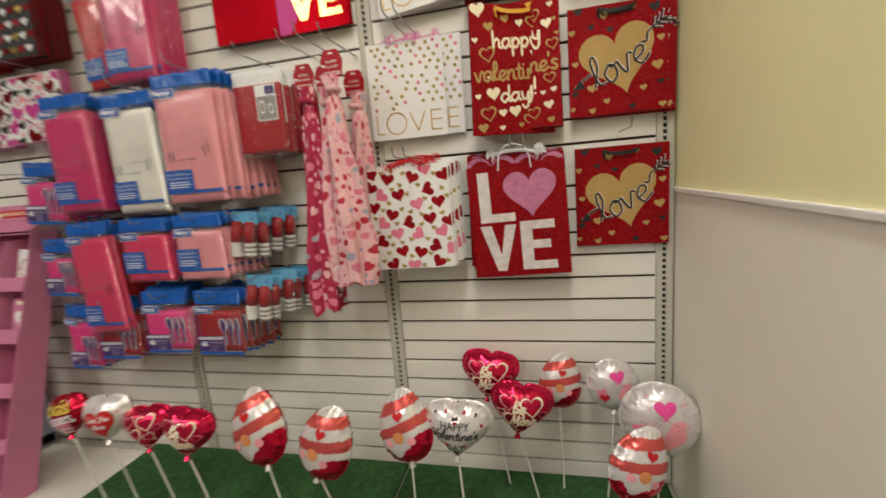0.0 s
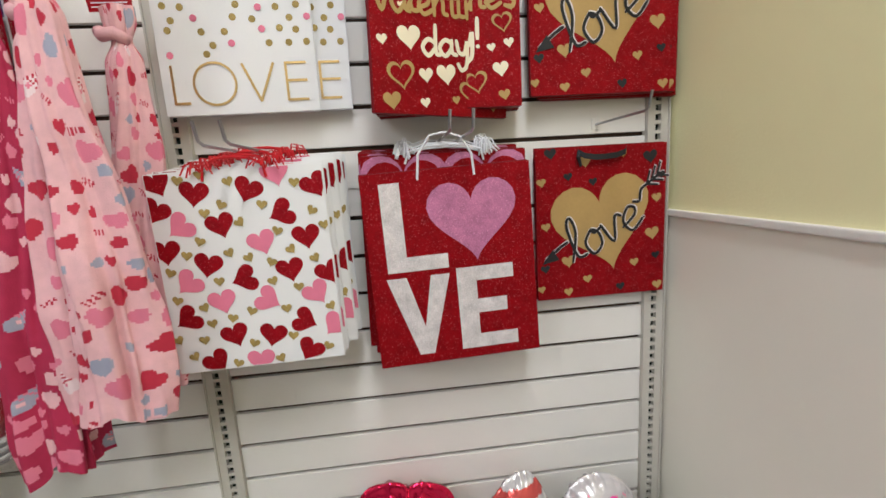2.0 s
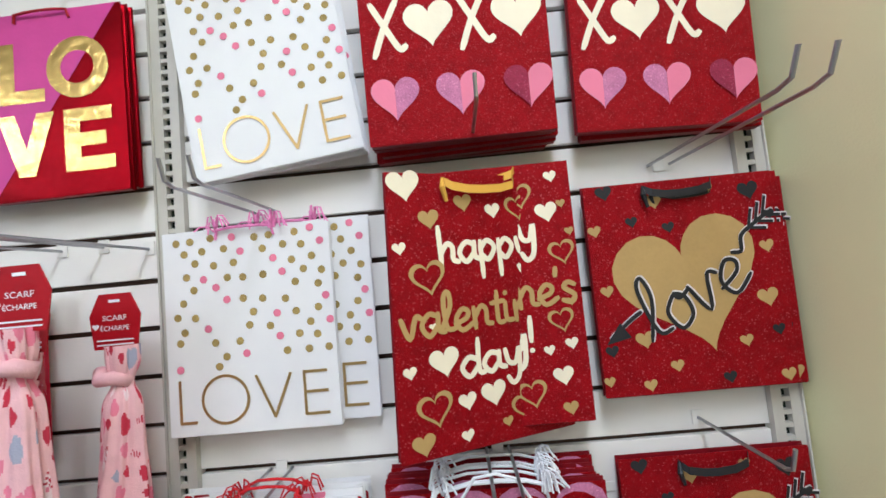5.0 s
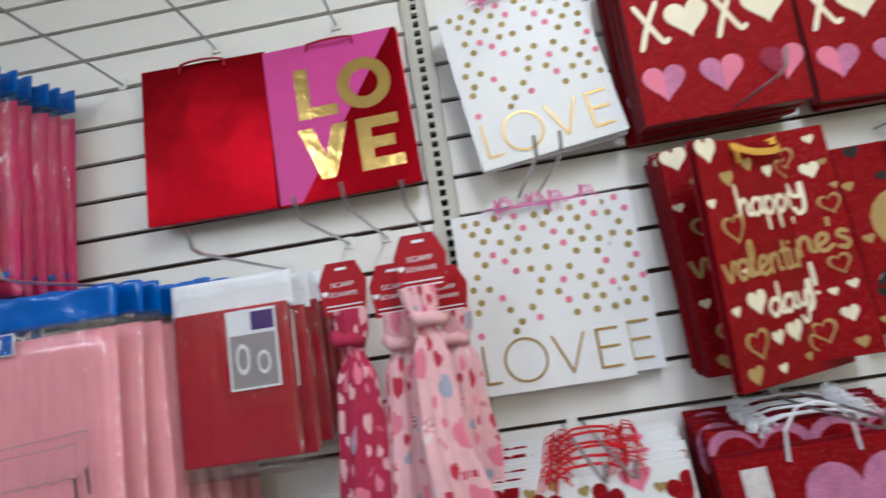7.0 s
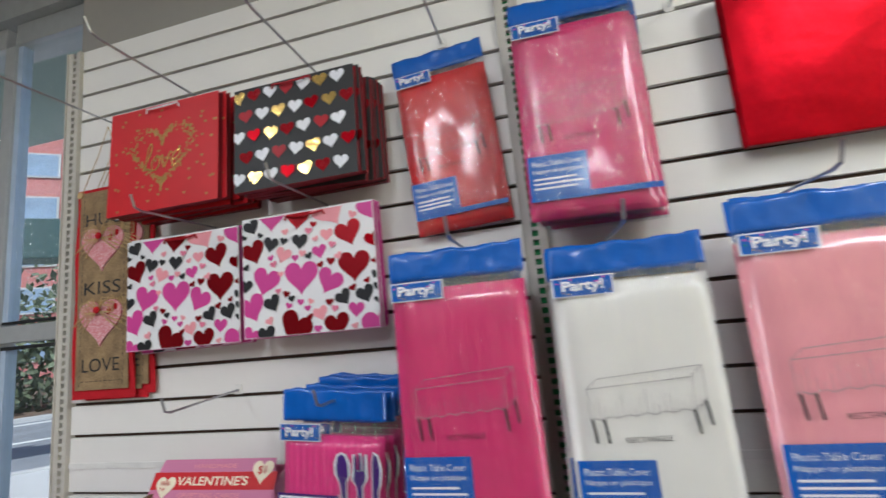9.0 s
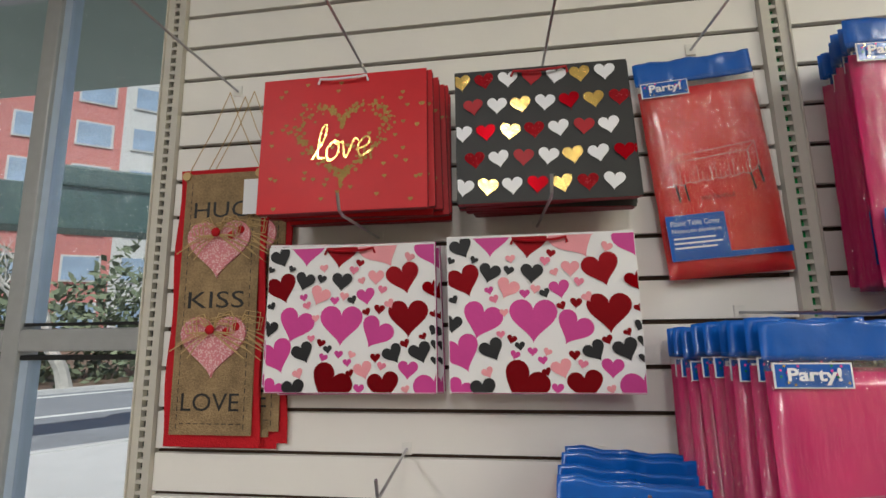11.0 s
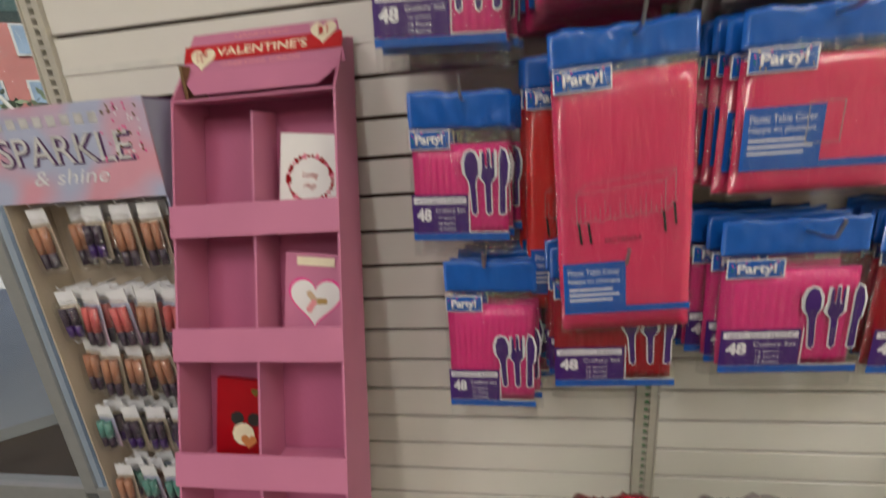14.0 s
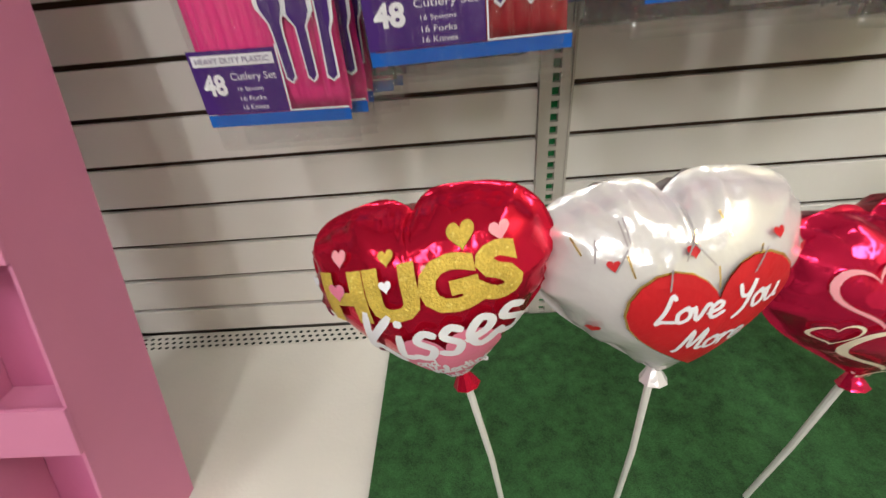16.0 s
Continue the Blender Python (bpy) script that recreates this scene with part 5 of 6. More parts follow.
# ---- pink display tower ----
def display_tower():
    c = thing("display_stand", "pink cardboard greeting card display tower, half empty", "display stand")
    X0, X1, ZB, ZT = -2.725, -2.428, .253, 1.275
    c.location = ((X0 + X1) / 2, -.02, ZB)
    w, H = (X1 - X0) / 2, ZT - ZB

    def fy(z):
        return -.435 + .312 * z

    def by(z):
        return fy(z) + .125

    def prism(x0, x1, pr):
        bm = bmesh.new()
        a = [bm.verts.new((x0, y, z)) for y, z in pr]
        b = [bm.verts.new((x1, y, z)) for y, z in pr]
        bm.faces.new(a)
        bm.faces.new(b[::-1])
        for k in range(len(pr)):
            k2 = (k + 1) % len(pr)
            bm.faces.new((a[k], a[k2], b[k2], b[k]))
        bmesh.ops.recalc_face_normals(bm, faces=bm.faces)
        return bm
    for s in (-1, 1):
        part("side_panel", prism(s * w, s * (w - .004), [(by(0), 0), (fy(0), 0), (fy(H), H), (by(H) - .05, H + .085), (by(H), H + .095)]), CARD_PINK, c)
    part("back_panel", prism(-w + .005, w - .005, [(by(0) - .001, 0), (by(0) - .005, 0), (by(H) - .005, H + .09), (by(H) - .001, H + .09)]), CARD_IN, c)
    lips = [1.103 - .198 * k - ZB for k in range(5)]
    for k, zl in enumerate(lips):
        y = fy(zl - .026)
        part("lip", prism(-w - .002, w + .002, [(fy(zl - .052) - .002, zl - .052), (fy(zl - .052) - .006, zl - .052), (fy(zl) - .006, zl), (fy(zl) - .002, zl)]), CARD_PINK, c)
        zf, zt = zl - .046, min(zl + .144, H - .004)
        part("tray_floor", prism(-w + .005, w - .005, [(fy(zf), zf), (fy(zf), zf - .004), (by(zf) - .006, zf - .004), (by(zf) - .006, zf)]), CARD_PINK, c)
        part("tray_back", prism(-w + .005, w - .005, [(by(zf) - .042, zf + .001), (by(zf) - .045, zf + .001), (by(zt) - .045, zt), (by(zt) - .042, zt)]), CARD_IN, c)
        part("divider", prism(-.002, .002, [(by(zf) - .046, zf + .001), (fy(zf), zf + .001), (fy(zt) + .002, zt), (by(zt) - .046, zt)]), CARD_PINK, c)
    part("top_panel", prism(-w + .005, w - .005, [(fy(H), H), (fy(H), H - .004), (by(H) - .006, H - .004), (by(H) - .006, H)]), CARD_PINK, c)
    # folded header
    bm = bmesh.new()
    pr = [(-.030, H + .116, w - .012), (-.066, H + .046, w + .006), (-.098, H + .008, w - .035)]
    fr = [[bm.verts.new((s * q, y - o, z)) for s in (-1, 1)] for y, z, q in pr for o in (0, .003)]
    for o in (0, 1):
        for k in range(2):
            a, b = fr[k * 2 + o], fr[k * 2 + 2 + o]
            bm.faces.new((a[0], a[1], b[1], b[0]))
    bmesh.ops.recalc_face_normals(bm, faces=bm.faces)
    part("header_flap", bm, CARD_PINK, c)
    p = Print(0)
    p.rect(BRIGHTRED, -w, w, -.016, .016)
    p.text(CREAM, "VALENTINE'S", 0, 0, w * 1.15, .017, fat=.02)
    p.text(LPINK, "HANDMADE", 0, .027, w * .7, .008)
    p.text(LPINK, "GREETING CARDS", 0, -.026, w, .008)
    p.heart(CREAM, -w * .75, -.014, .024)
    p.heart(CREAM, w * .77, .014, .024)
    q = Print(-.003)
    q.text(BRIGHTRED, "FEB\n14", -w * .75, -.010, .022, .018)
    q.text(BRIGHTRED, "$1", w * .77, .018, .018, .016)
    before = set(bpy.data.objects)
    p.done(c, "header_print")
    q.done(c, "header_print")
    ang = 27.2
    for ob in set(bpy.data.objects) - before:
        ob.location = (0, -.0525, H + .081)
        ob.rotation_euler = (radians(-ang), 0, 0)
    part("header_strut", boxm(-w + .006, -w + .012, -.085, -.03, H + .002, H + .06), KRAFT, c)
    return c, lips, fy, w, ZB


tower, lips, fy, tw, tz = display_tower()
TX = (-2.725 - 2.428) / 2


def card_item(name, label, x, k, w, h, paper, deco, tilt=-12, n=1):
    g = thing(name, label, "greeting card", "cards in the tower")
    zl = tz + lips[k] - .046
    g.matrix_basis = pose(x, -.02 + fy(lips[k] - .046) + .055, zl + .001, tilt, 6, 0)
    part("card", boxm(-w / 2, w / 2, -.0, .006 * n, 0, h, bev=.001), paper, g)
    p = Print(0.0)
    deco(p, w, h)
    p.done(g, "printed_art")


def deco_wreath(p, w, h):
    r = random.Random(1)
    for k in range(34):
        a = k * math.tau / 34
        p.heart((RED, PINK, DREDG)[k % 3], .36 * w * math.cos(a), h * .48 + .26 * h * math.sin(a), r.uniform(.003, .006), k * 40)
    p.text(RED, "Loving", 0, h * .52, .25 * w, .09 * h, shear=.3)
    p.text(RED, "Hugs", 0, h * .40, .2 * w, .09 * h, shear=.3)


def deco_heart(p, w, h):
    p.heart(HOT, 0, h * .42, .44 * w)
    p.heart(WHITE, 0, h * .42, .40 * w)
    for k in range(12):
        p.shape((OCHRE, TAN, LPINK)[k % 3], DOT, .2 * w * math.cos(k * 2.1) * (k / 12), h * .45 + .12 * h * math.sin(k * 2.1) * (k / 12), .05 * w)
    p.rect(CREAM, -.3 * w, .3 * w, .86 * h, .96 * h)


def deco_red(p, w, h):
    p.shape(CHAR, DOT, -.12 * w, .5 * h, .12 * w)
    p.shape(CHAR, DOT, .18 * w, .5 * h, .12 * w)
    p.heart(GOLD, .2 * w, .85 * h, .08 * w)
    p.shape(CREAM, DOT, 0, .3 * h, .2 * w)
    p.heart(ORANGE, .1 * w, .2 * h, .14 * w)


card_item("greeting_card", "white greeting card with a red flower wreath", TX + .072, 0, .112, .150, WHITE, deco_wreath, n=2)
card_item("greeting_card", "pink heart-shaped boxed greeting card", TX + .075, 1, .112, .150, CARD_PINK, deco_heart, n=3)
card_item("greeting_card", "red greeting card with sunglasses picture", TX - .065, 2, .105, .140, RED, deco_red, n=2)

# ---- makeup display ----
def makeup_display():
    c = thing("makeup_display", "pink and lilac cardboard makeup display with hanging pouches", "display stand")
    X0, X1, ZB = -3.115, -2.762, .253
    w, H, D = (X1 - X0) / 2, 1.283 - ZB, .132
    c.location = ((X0 + X1) / 2, -.02, ZB)
    part("side_panel", boxm(w - .004, w, -D, -.005, 0, H), LAV, c)
    part("side_panel", boxm(-w, -w + .004, -D, -.005, 0, H), CORK, c)
    part("back_board", boxm(-w + .005, w - .005, -.055, -.05, 0, H - .15), CORK, c)
    part("top", boxm(-w, w, -D, -.005, H, H + .004), DPURP, c)
    part("base", boxm(-w, w, -D - .01, -.005, 0, .05, bev=.003), DISP_PINK, c)
    part("header_panel", boxm(-w - .004, w + .002, -D - .006, -D - .002, H - .165, H + .004, bev=.001), DISP_PINK, c)
    p = Print(-D - .006)
    z = H - .15
    p.ink(DPURP)
    for k in range(8):
        p.rect(HOLO, -w * .72 + k * .028, -w * .72 + k * .028 + .017, z + .118, z + .136)
    p.text(DPURP, "SPARKLE", .002, z + .076, w * 1.56, .052, fat=.03)
    p.text(HOLO, "SPARKLE", -.001, z + .078, w * 1.54, .050)
    p.text(PWHITE, "& shine", 0, z + .030, w * .9, .026, shear=.3)
    r = random.Random(2)
    for k in range(50):
        p.shape((GOLD, HOT, PWHITE)[k % 3], DOT[::2], r.uniform(.45, .95) * w, z + r.uniform(.05, .145), .0025)
    p.done(c, "header_print")
    return c, (X0 + X1) / 2, ZB, w, H


mk, mx, mz, mw, mh = makeup_display()
POUCH = [mat("makeup tan", (.45, .20, .12), .35, coat=.5), mat("makeup rose", (.62, .12, .12), .35, coat=.5), mat("makeup dark", (.05, .03, .06), .35, coat=.5), mat("makeup green", (.10, .30, .26), .35, coat=.5)]


def pouch(kind):
    g = thing("makeup_pouch", "pair of makeup tubes in a clear pouch with white card", "makeup", "makeup pouches")
    h = .125 if kind < 2 else .105
    part("card", boxm(-.021, .021, -.002, 0, -.030, 0, bev=.0005), PWHITE, g, "white header card")
    part("backing", boxm(-.021, .021, -.0015, 0, -h, -.031), DISP_PINK if kind % 2 else CORK, g)
    for x in (-.0095, .0095):
        smooth(part("tube", tubem([(x, -.009, -.036), (x, -.010, -h * .70)], .0078, 10), POUCH[kind], g))
        smooth(part("cap", tubem([(x, -.010, -h * .70), (x, -.010, -h + .006)], .0068, 10), POUCH[2] if kind != 2 else PURPLE, g))
    smooth(part("pouch", pillow(.045, h - .012, .022, nx=10, nz=14, seed=kind, crinkle=.0015), FILM, g, "clear plastic pouch")).location.z = -.018
    return g


protos = [pouch(k) for k in range(4)]
rp = random.Random(7)
zrows = [mz + mh - .175, mz + mh - .345, mz + mh - .465, mz + mh - .62, mz + mh - .78]
used = set()
for j, zr in enumerate(zrows):
    for k in range(5):
        x = mx - mw + .05 + k * .062
        hk = thing("peg_hook", "short white display peg hook", "hook", "display pegs")
        hk.location = (x, -.078, zr)
        part("peg", tubem([(0, 0, 0), (0, -.068, .002), (0, -.071, .010)], .0016, 6), PWHITE, hk)
        for q in range(3):
            kind = (0, 1, 0, 2, 3)[j] if rp.random() < .6 else rp.randrange(4)
            if rp.random() < .12:
                continue
            m = pose(x + rp.uniform(-.004, .004), -.140 + q * .022, zr - .002, 0, rp.uniform(-6, 6), rp.uniform(-8, 8))
            if kind in used:
                copy_thing(protos[kind], m)
            else:
                protos[kind].matrix_basis = m
                used.add(kind)


# ---- foil balloons ----
def inflate(outl, s, cells=72):
    """Height over the outline, 0 to 1, of two sheets blown up against each other."""
    g = np.linspace(-1.35 * s, 1.35 * s, cells)
    X, Z = np.meshgrid(g, g, indexing="ij")
    inside = np.zeros(X.shape, dtype=bool)
    for (a, b), (c, d) in zip(outl, outl[1:] + outl[:1]):
        if abs(d - b) > 1e-9:
            inside ^= ((b > Z) != (d > Z)) & (X < (c - a) * (Z - b) / (d - b) + a)
    u = np.zeros(X.shape)
    for _ in range(900):
        u[1:-1, 1:-1] = (u[2:, 1:-1] + u[:-2, 1:-1] + u[1:-1, 2:] + u[1:-1, :-2]) / 4 + 1
        u[~inside] = 0
    u = (u / u.max()).tolist()

    def rise(x, z):
        fx, fz = (x / (2.7 * s) + .5) * (cells - 1), (z / (2.7 * s) + .5) * (cells - 1)
        i, j = min(max(int(fx), 0), cells - 2), min(max(int(fz), 0), cells - 2)
        fx, fz = fx - i, fz - j
        v = (u[i][j] * (1 - fx) + u[i + 1][j] * fx) * (1 - fz) + (u[i][j + 1] * (1 - fx) + u[i + 1][j + 1] * fx) * fz
        return max(v, 0) ** .55
    return rise


def balloon(shape, c3, size, base, foil, label, art=None, roll=0, yaw=0, stripes=None, back=0):
    """An inflated foil balloon on a plastic stick: two domed sheets with puckers along the seam."""
    g = thing("foil_balloon", label, "balloon", "foil balloons on sticks")
    g.location = base
    n, m = 96, 18
    s = size / 2
    outl = []
    for k in range(n):
        t = k * math.tau / n
        if shape == "heart":
            a, b = heart_xy(t)
            a = math.copysign(abs(math.sin(t)) ** 2.1, math.sin(t))
            b = (b + (.35 * math.exp(-(a / .38) ** 2) if b > 0 else 0)) * .90
        elif shape == "gnome":
            a = math.sin(t) * (0.86 - .22 * max(0, math.cos(t)) ** 1.5 + .16 * max(0, -math.cos(t)))
            b = 1.16 * math.cos(t)
            a += .10 * max(0, math.cos(t)) ** 3
        else:
            a, b = math.sin(t), math.cos(t)
        outl.append((a * s, b * s))
    R = pose(*(Vector(c3) - Vector(base)), back, roll, yaw)
    dep = s * .58
    rise = inflate(outl, s)
    bm = bmesh.new()
    for sgn in (-1, 1):
        rings = []
        for j in range(m + 1):
            q = (1 - j / m) ** .72
            ring = []
            for k, (a, b) in enumerate(outl):
                pk = (math.sin(k * 1.57 + 1.1 * math.sin(k * .7)) + .5 * math.sin(k * .83)) * q ** 13
                hgt = dep * rise(a * q, b * q) * (1 + pk * .30) if j else .0006
                wr = 1 + pk * .026
                ring.append((a * q * wr, sgn * hgt, b * q * wr))
                if j == m:
                    break
            rings.append([bm.verts.new(R @ Vector(v)) for v in ring])
        seam = [bm.verts.new(R @ Vector((a * 1.045, sgn * .0003, b * 1.045))) for a, b in outl]
        for u, v in zip([seam] + rings, rings):
            for k in range(n):
                if len(v) == 1:
                    f = (u[k], u[(k + 1) % n], v[0])
                else:
                    f = (u[k], u[(k + 1) % n], v[(k + 1) % n], v[k])
                bm.faces.new(f if sgn < 0 else f[::-1])
    bmesh.ops.remove_doubles(bm, verts=bm.verts, dist=1e-6)
    bmesh.ops.recalc_face_normals(bm, faces=bm.faces)
    mats = [foil]
    if stripes:
        mats = [foil, *stripes]
        Ri = R.inverted()
        for f in bm.faces:
            v = Ri @ f.calc_center_median()
            x, z = v.x / s, v.z / s
            if z < -.12 + .22 * x:
                f.material_index = 2 if z < -.74 + .16 * math.sin(x * 8) or math.hypot(x - .72, z + .62) < .46 else 0
            else:
                f.material_index = 1 if math.floor((z - .28 * x + .12) * 2.9) % 2 == 0 else 0
    smooth(part("foil", bm, mats, g))
    bm = bmesh.new()
    tail = min(outl, key=lambda p: p[1])[1]
    tube(bm, [R @ Vector((0, 0, tail * .98)), R @ Vector((0, 0, tail * 1.08)), R @ Vector((0, 0, tail * 1.16))], .006, 8, [.004, .008, .011])
    part("tail", bm, foil, g)
    top = R @ Vector((0, 0, tail * .95))
    part("stick", tubem([(0, 0, 0), top * .5 + Vector((.003, 0, 0)), top], .0032, 8), STICK, g)
    if art:
        p = Print(0.0)
        art(p, s)
        for material, (bmp, y) in p.inks.items():
            bmesh.ops.triangulate(bmp, faces=bmp.faces[:])
            for _ in range(3):
                long_e = [e for e in bmp.edges if e.calc_length() > .009]
                if long_e:
                    bmesh.ops.subdivide_edges(bmp, edges=long_e, cuts=1)
                    bmesh.ops.triangulate(bmp, faces=[f for f in bmp.faces if len(f.verts) > 3])
            for v in bmp.verts:
                x, z = v.co.x, v.co.z
                v.co = R @ Vector((x, -dep * rise(x, z) - .0022 + y * 1.2, z))
            bmesh.ops.recalc_face_normals(bmp, faces=bmp.faces)
            tagged(part("printed_art", bmp, material, g, material.name), kind="stuff")
    return g


def art_hugs(p, s):
    for x, z, q, c in ((-.55, .62, .07, LPINK), (-.15, .58, .06, GOLDB), (.42, .62, .10, GOLDB), (.68, .58, .07, LPINK), (-.62, .38, .08, PINK), (-.18, .40, .05, PWHITE), (-.85, .45, .05, PWHITE), (-.9, .12, .06, MAG), (.15, .45, .05, LPINK)):
        p.heart(c, x * s, z * s, q * s)
    p.text(GOLDB, "HUGS", .0, .33 * s, 1.55 * s, .42 * s, fat=.06)
    p.heart(PINK, .10 * s, -.40 * s, .40 * s)
    p.ink(GOLD)
    p.penned(PWHITE, "Kisses", .08 * s, -.02 * s, 1.26 * s, .52 * s, .0056, rot=3, shear=.2)
    p.penned(PWHITE, "and", -.10 * s, -.33 * s, .18 * s, .11 * s, .0016)
    p.penned(PWHITE, "Valentine", .12 * s, -.46 * s, .48 * s, .14 * s, .002)
    p.penned(PWHITE, "Wishes", .12 * s, -.61 * s, .30 * s, .12 * s, .0018)


def art_more(p, s):
    p.heart(GOLD, .12 * s, -.12 * s, .60 * s, 4)
    p.heart(BRIGHTRED, .12 * s, -.12 * s, .585 * s, 4)
    p.penned(PWHITE, "Love You", .12 * s, .13 * s, .86 * s, .26 * s, .0026, rot=4, shear=.25)
    p.penned(PWHITE, "More", .10 * s, -.15 * s, .50 * s, .20 * s, .0026, rot=4, shear=.25)
    r = random.Random(3)
    for x, z in ((-.55, .45), (-.05, .5), (.55, .52), (-.65, -.1), (.8, .35), (-.3, .15)):
        p.heart(BRIGHTRED, x * s, z * s, .045 * s)
    for k in range(16):
        x, z, a = r.uniform(-.75, .6) * s, r.uniform(.1, .6) * s, r.uniform(-1, 1)
        p.line((GOLD, PRINTG)[k % 2], [(x, z), (x + .12 * s * a, z + .14 * s)], .0010)


def art_lines(p, s):
    r = random.Random(5)
    for x, z, q in ((-.45, .3, .3), (.3, .25, .38), (-.2, -.25, .35), (.35, -.3, .2), (-.65, -.05, .14), (.05, .5, .13), (0, -.7, .14), (.65, .05, .16)):
        p.ring((LPINK, PINK, CREAM)[int(q * 100) % 3], x * s, z * s, q * s, .16, r.uniform(-25, 25))


def art_mine(p, s):
    art_lines(p, s)
    p.penned(CREAM, "Be", -.1 * s, .22 * s, .42 * s, .36 * s, .006, rot=8, shear=.2)
    p.penned(CREAM, "Mine", .05 * s, -.18 * s, .85 * s, .36 * s, .006, rot=8, shear=.2)


def art_happy(p, s):
    p.text(CHAR, "HAPPY", 0, .28 * s, .85 * s, .24 * s)
    p.penned(CHAR, "Valentine's", 0, .02 * s, 1.35 * s, .30 * s, .0035, shear=.2)
    p.text(CHAR, "DAY", 0, -.4 * s, .5 * s, .24 * s)
    r = random.Random(8)
    for k in range(16):
        a = k * math.tau / 16
        x, z = heart_xy(a)
        p.heart((RED, CHAR)[k % 2], x * .78 * s, z * .74 * s, .06 * s, k * 30)


def art_gnome(p, s):
    p.shape(ORANGE, DOT, -.05 * s, -.20 * s, .19 * s)
    p.shape(LPINK, DOT, .35 * s, -.36 * s, .13 * s)
    p.shape(LPINK, DOT, -.42 * s, -.36 * s, .13 * s)
    p.heart(BRIGHTRED, .02 * s, .42 * s, .17 * s)


def art_round(p, s):
    r = random.Random(4)
    p.heart(HOT, .1 * s, .38 * s, .28 * s, 8)
    p.poly(LPINK, [(.30 * s, .15 * s), (.60 * s, .2 * s), (.66 * s, -.35 * s), (.2 * s, -.7 * s), (.1 * s, -.3 * s)])
    p.poly(PINK, [(-.7 * s, -.15 * s), (-.35 * s, -.05 * s), (-.3 * s, -.45 * s), (-.6 * s, -.5 * s)])
    p.heart(BRIGHTRED, -.4 * s, -.45 * s, .18 * s)
    for k in range(30):
        p.shape((PRINTG, PINK)[k % 2], DOT[::2], r.uniform(-.7, .7) * s, r.uniform(-.1, .75) * s, .028 * s)


def bal(shape, x, y, z, size, foil, label, art=None, roll=0, yaw=0, stripes=None, dx=0.0, dy=0.0, back=-12):
    balloon(shape, (x, y, z), size, (x + dx, y + dy, .265), foil, label, art, roll, yaw, stripes, back)


ST = (F_STRIPE, F_RED)
bal("heart", -2.038, -.402, .648, .168, F_RED, "red heart foil balloon with gold hugs and white kisses lettering", art_hugs, -13, -6, dx=.05, dy=.02, back=-13)
bal("heart", -1.880, -.395, .640, .180, F_WHITE, "pearl white heart foil balloon with a red love you more heart", art_more, -3, 4, dx=.03, dy=.02, back=-13)
bal("heart", -1.722, -.39, .612, .166, F_ROSE, "deep pink heart foil balloon with looping heart outlines", art_lines, -4, 10, dx=.035, dy=.02, back=-18)
bal("heart", -1.562, -.39, .602, .185, F_ROSE, "deep pink heart foil balloon with be mine lettering", art_mine, 6, 0, dx=.05)
G = "red and white striped gnome-shaped foil balloon with orange nose"
bal("gnome", -1.30, -.38, .636, .205, F_WHITE, G, art_gnome, -14, 0, ST, dx=.05)
bal("gnome", -1.065, -.39, .605, .195, F_WHITE, G, art_gnome, 16, -10, ST, dx=.03)
bal("gnome", -.826, -.345, .645, .182, F_WHITE, G, art_gnome, -10, 0, ST, dx=.0)
bal("heart", -.668, -.335, .635, .192, F_SILVER, "silver heart foil balloon lettered happy valentine's day", art_happy, 2, 0)
bal("heart", -.60, -.085, .680, .190, F_ROSE, "deep pink heart foil balloon with be mine lettering", art_mine, 8, 0, dx=.05)
bal("heart", -.495, -.17, .607, .192, F_ROSE, "deep pink heart foil balloon with be mine lettering", art_mine, 10, 4, dx=.05)
bal("gnome", -.365, -.085, .668, .150, F_WHITE, G, art_gnome, 6, 0, ST)
bal("round", -.205, -.11, .672, .155, F_SILVER, "silver round foil balloon with pink hearts and dots", art_round, 0, 0, dx=-.02)
bal("round", -.104, -.235, .636, .200, F_SILVER, "large silver round foil balloon with pink hearts and dots", art_round, 4, -10, dx=.0)
bal("gnome", -.185, -.37, .590, .165, F_WHITE, G, art_gnome, 22, 10, ST, dx=.05)

# ---- outside ----
ASPH = mat("asphalt", (.24, .25, .27), .85, grain=.2, scale=8)
CONC = mat("concrete pavement", (.55, .54, .53), .85, grain=.12, scale=4)
LINE = mat("road paint", (.75, .75, .72), .7)
EARTH = mat("verge", (.16, .11, .08), .95, grain=.3, scale=6)
BRICK = mat("red brick facade", (.58, .22, .20), .9, grain=.15, scale=3)
PALE = mat("pale facade band", (.62, .62, .60), .8)
GLASS2 = mat("facade glazing", (.32, .42, .55), .1, grain=.3, scale=1)
BARK = mat("pale bark", (.58, .54, .48), .9, grain=.3, scale=15, bump=.8, bscale=30)
LEAF = mat("dark evergreen foliage", (.15, .18, .11), .8, grain=.5, scale=3)
TEAL = mat("dark green beam metal", (.06, .11, .105), .5)
SOFF = mat("pale green soffit board", (.42, .52, .47), .7, grain=.08)
structure("ground", boxm(-400, 400, WY + .16, 500, -.35, -.08), EARTH)
out = Matrix.Rotation(radians(38), 4, "Z")


def outside(name, bm, material):
    ob = structure(name, bm, material)
    ob.matrix_basis = Matrix.Translation((-11.5, 7.2, 0)) @ out
    return ob


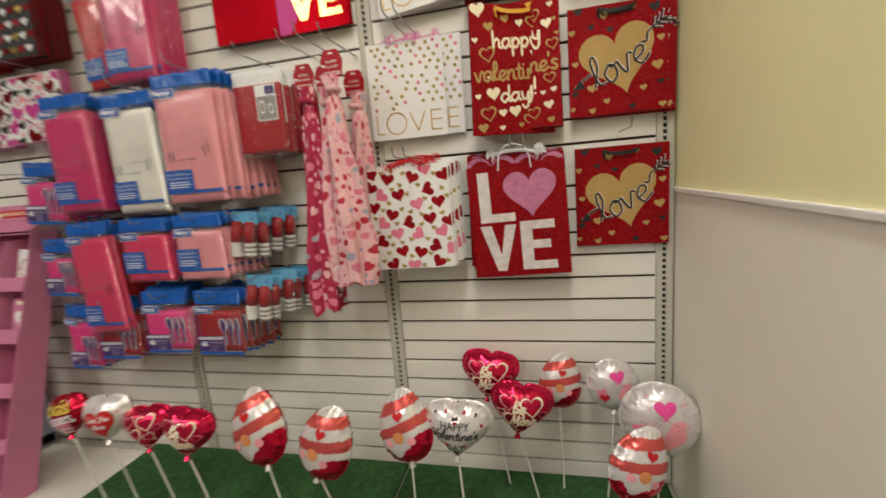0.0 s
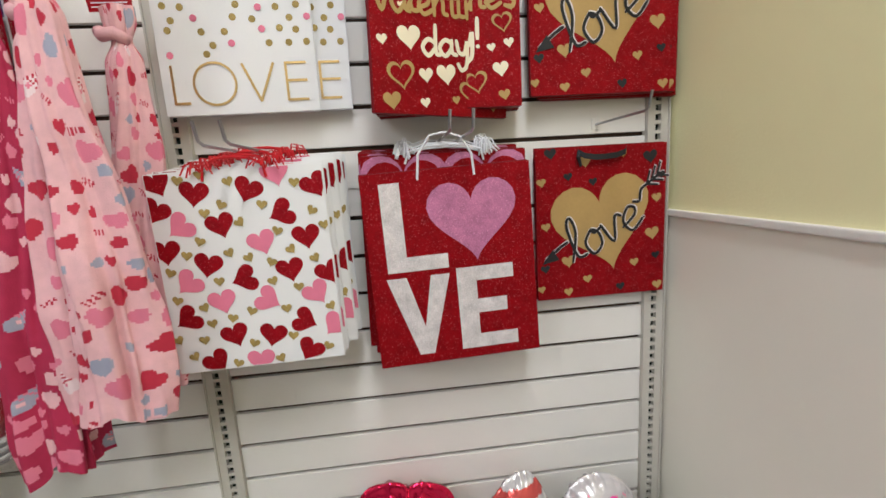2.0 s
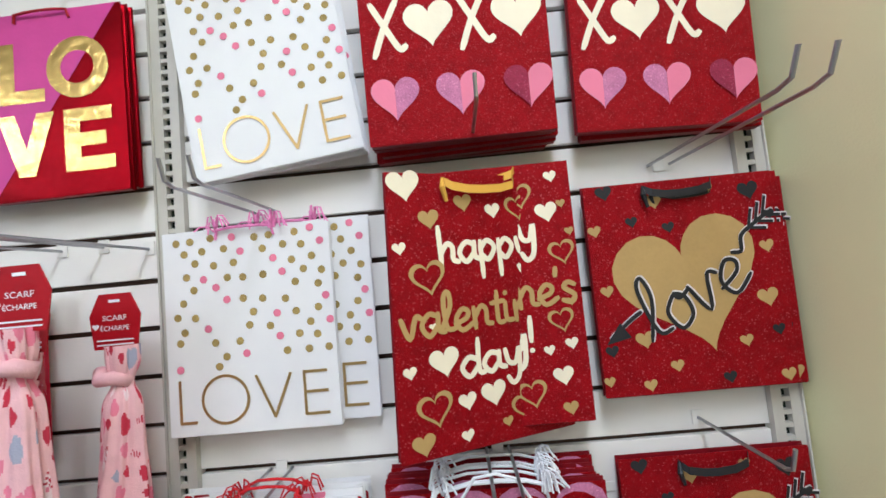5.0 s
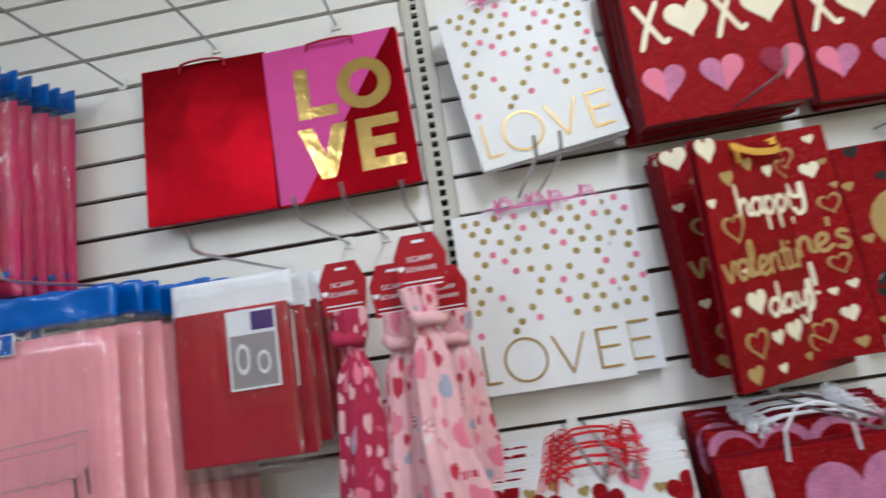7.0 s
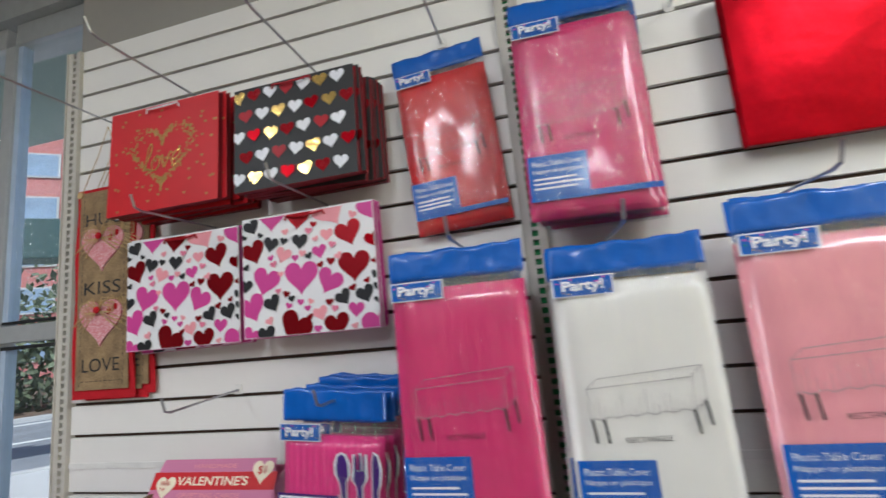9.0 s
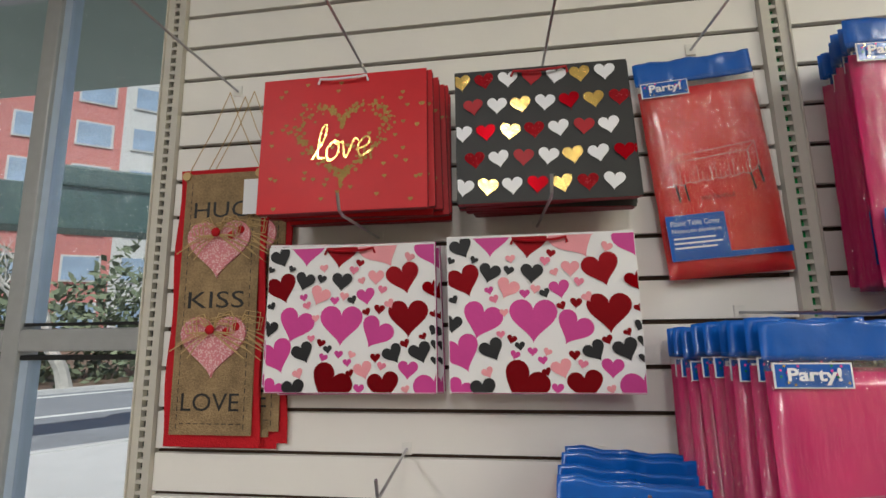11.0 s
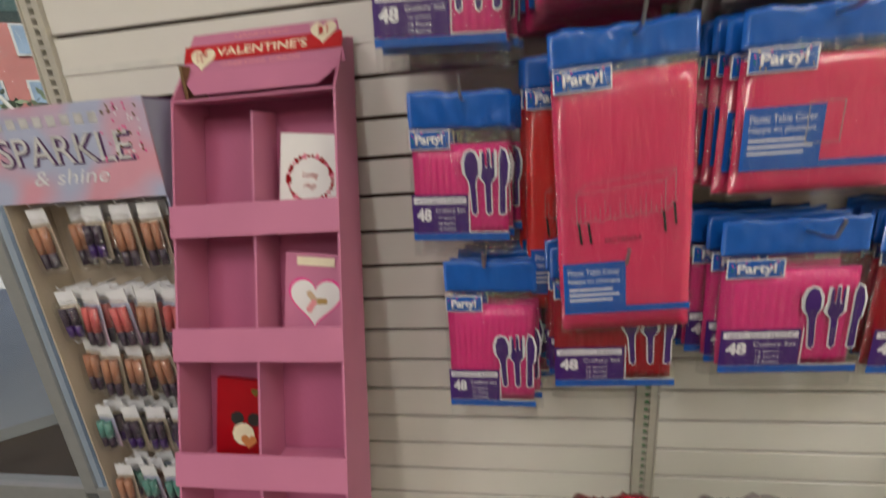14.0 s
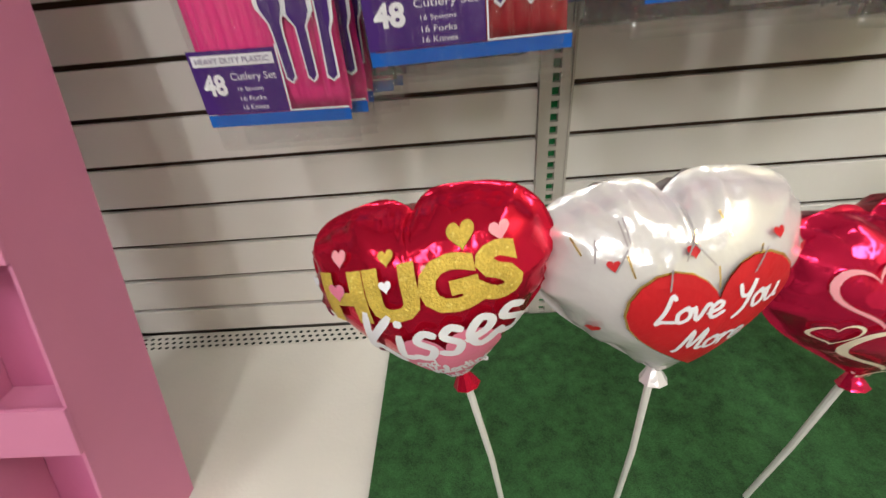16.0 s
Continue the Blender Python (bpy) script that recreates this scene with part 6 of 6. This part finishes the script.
structure("soffit", boxm(-6.5, -3.1, WY + .16, .9, 2.86, 2.96), SOFF)
outside("pavement", boxm(-90, 60, -9.5, -4.0, -.1, -.02), CONC)
outside("road", boxm(-90, 60, -3.95, 2.2, -.1, -.06), ASPH)
outside("road_line", boxm(-90, 60, -1.0, -.85, -.06, -.054), LINE)
outside("road_line_edge", boxm(-90, 60, 1.7, 1.85, -.06, -.054), LINE)
outside("kerb", boxm(-90, 60, -4.0, -3.85, -.1, .0), CONC)
outside("kerb_far", boxm(-90, 60, 2.2, 2.4, -.1, .05), CONC)


def tree(x, y, h, seed):
    g = thing("tree", "bare pale-barked street tree beside the road", "tree", "street trees")
    g.location = (x, y, -.08)
    r = random.Random(seed)
    bm = bmesh.new()

    def limb(p, d, l, rad, lvl):
        pts, radii = [p], [rad]
        for k in range(4):
            d = (d + Vector((r.uniform(-.25, .25), r.uniform(-.25, .25), r.uniform(-.05, .2)))).normalized()
            p = p + d * l / 4
            pts.append(p)
            radii.append(rad * (1 - .13 * (k + 1)))
        tube(bm, pts, rad, 7, radii)
        if lvl < 4:
            for k in range(3 if lvl else 4):
                q = pts[r.choice((2, 3, 4))]
                a = r.uniform(0, math.tau)
                limb(q, (d * .6 + Vector((math.cos(a), math.sin(a), .45)) * .7).normalized(), l * r.uniform(.55, .75), radii[-1] * .62, lvl + 1)
    limb(Vector((0, 0, 0)), Vector((0, 0, 1)), h * .34, .17, 0)
    part("trunk", bm, BARK, g)


tree(-13.2, 8.9, 7.5, 4)
tree(-19.5, 10.0, 7.0, 9)


def hedge(x0, x1, y, h, seed):
    bm = bmesh.new()
    r = random.Random(seed)
    for k in range(26000):
        c = Vector((r.uniform(x0, x1), y + r.gauss(0, .7), abs(r.gauss(.45, .35)) * h))
        if c.z > h * (1 + .25 * math.sin(c.x * 1.3)):
            continue
        s = r.uniform(.08, .22)
        a = Vector((r.uniform(-1, 1), r.uniform(-1, 1), r.uniform(-1, 1))).normalized()
        b = a.orthogonal().normalized()
        bm.faces.new([bm.verts.new(v) for v in (c - a * s, c + b * s * .5, c + a * s, c - b * s * .5)])
    ob = part("hedge", bm, LEAF)
    ob.matrix_basis = Matrix.Translation((-11.5, 7.2, -.08)) @ out
    tagged(ob, "dark evergreen hedge along the far side of the road", "hedge", "", "stuff")


hedge(-40, 20, 5.2, 3.9, 2)


def brick_block():
    g = thing("apartment_building", "red brick apartment building with white-framed windows", "building")
    g.matrix_basis = Matrix.Translation((-27, 24.0, -.08)) @ Matrix.Rotation(radians(38), 4, "Z")
    part("wall", boxm(-26, 22, 0, 12, 0, 34), BRICK, g)
    part("roof", boxm(-26.4, 22.4, -.4, 12.4, 34, 34.6), PALE, g)
    for x in (-14, 1.0, 14):
        part("pale_bay", boxm(x - 1.5, x + 1.5, -.35, -.01, 0, 33.5), PALE, g)
    fr = boxm(-1.0, 1.0, -.08, -.005, -.85, .85)
    proto = None
    for zf in range(11):
        for k in range(-8, 7):
            x = k * 3.0 + 1.0
            off = -.36 if any(abs(x - q) < 1.3 for q in (-14, 1.0, 14)) else 0
            if proto is None:
                proto = part("window", fr, PALE, g)
                pane = part("pane", boxm(-.88, .88, -.10, -.085, -.74, .74), GLASS2, proto)
                a, b = proto, pane
            else:
                a, b = new("window", proto.data), new("pane", pane.data)
                a.parent, b.parent = g, a
            a.location = (x, off, 2.0 + zf * 3.0)


brick_block()
# made-up beam, boxes and posts, added for a green band across the glass
cn = thing("street_canopy", "dark green horizontal beam with boxes, added outside the window", "canopy")
cn.matrix_basis = Matrix.Translation((-8.2, 4.6, 0)) @ out
part("beam", boxm(-10, 10, -.3, .3, 3.0, 3.6, bev=.02), TEAL, cn)
for x in (-3.2, 0.2, 3.2):
    part("beam_box", boxm(x - .6, x + .6, -.35, .35, 3.6, 3.9, bev=.04), TEAL, cn)
for x in (-9.8, 9.8):
    part("post", boxm(x - .08, x + .08, -.08, .08, -.08, 3.0), TEAL, cn)
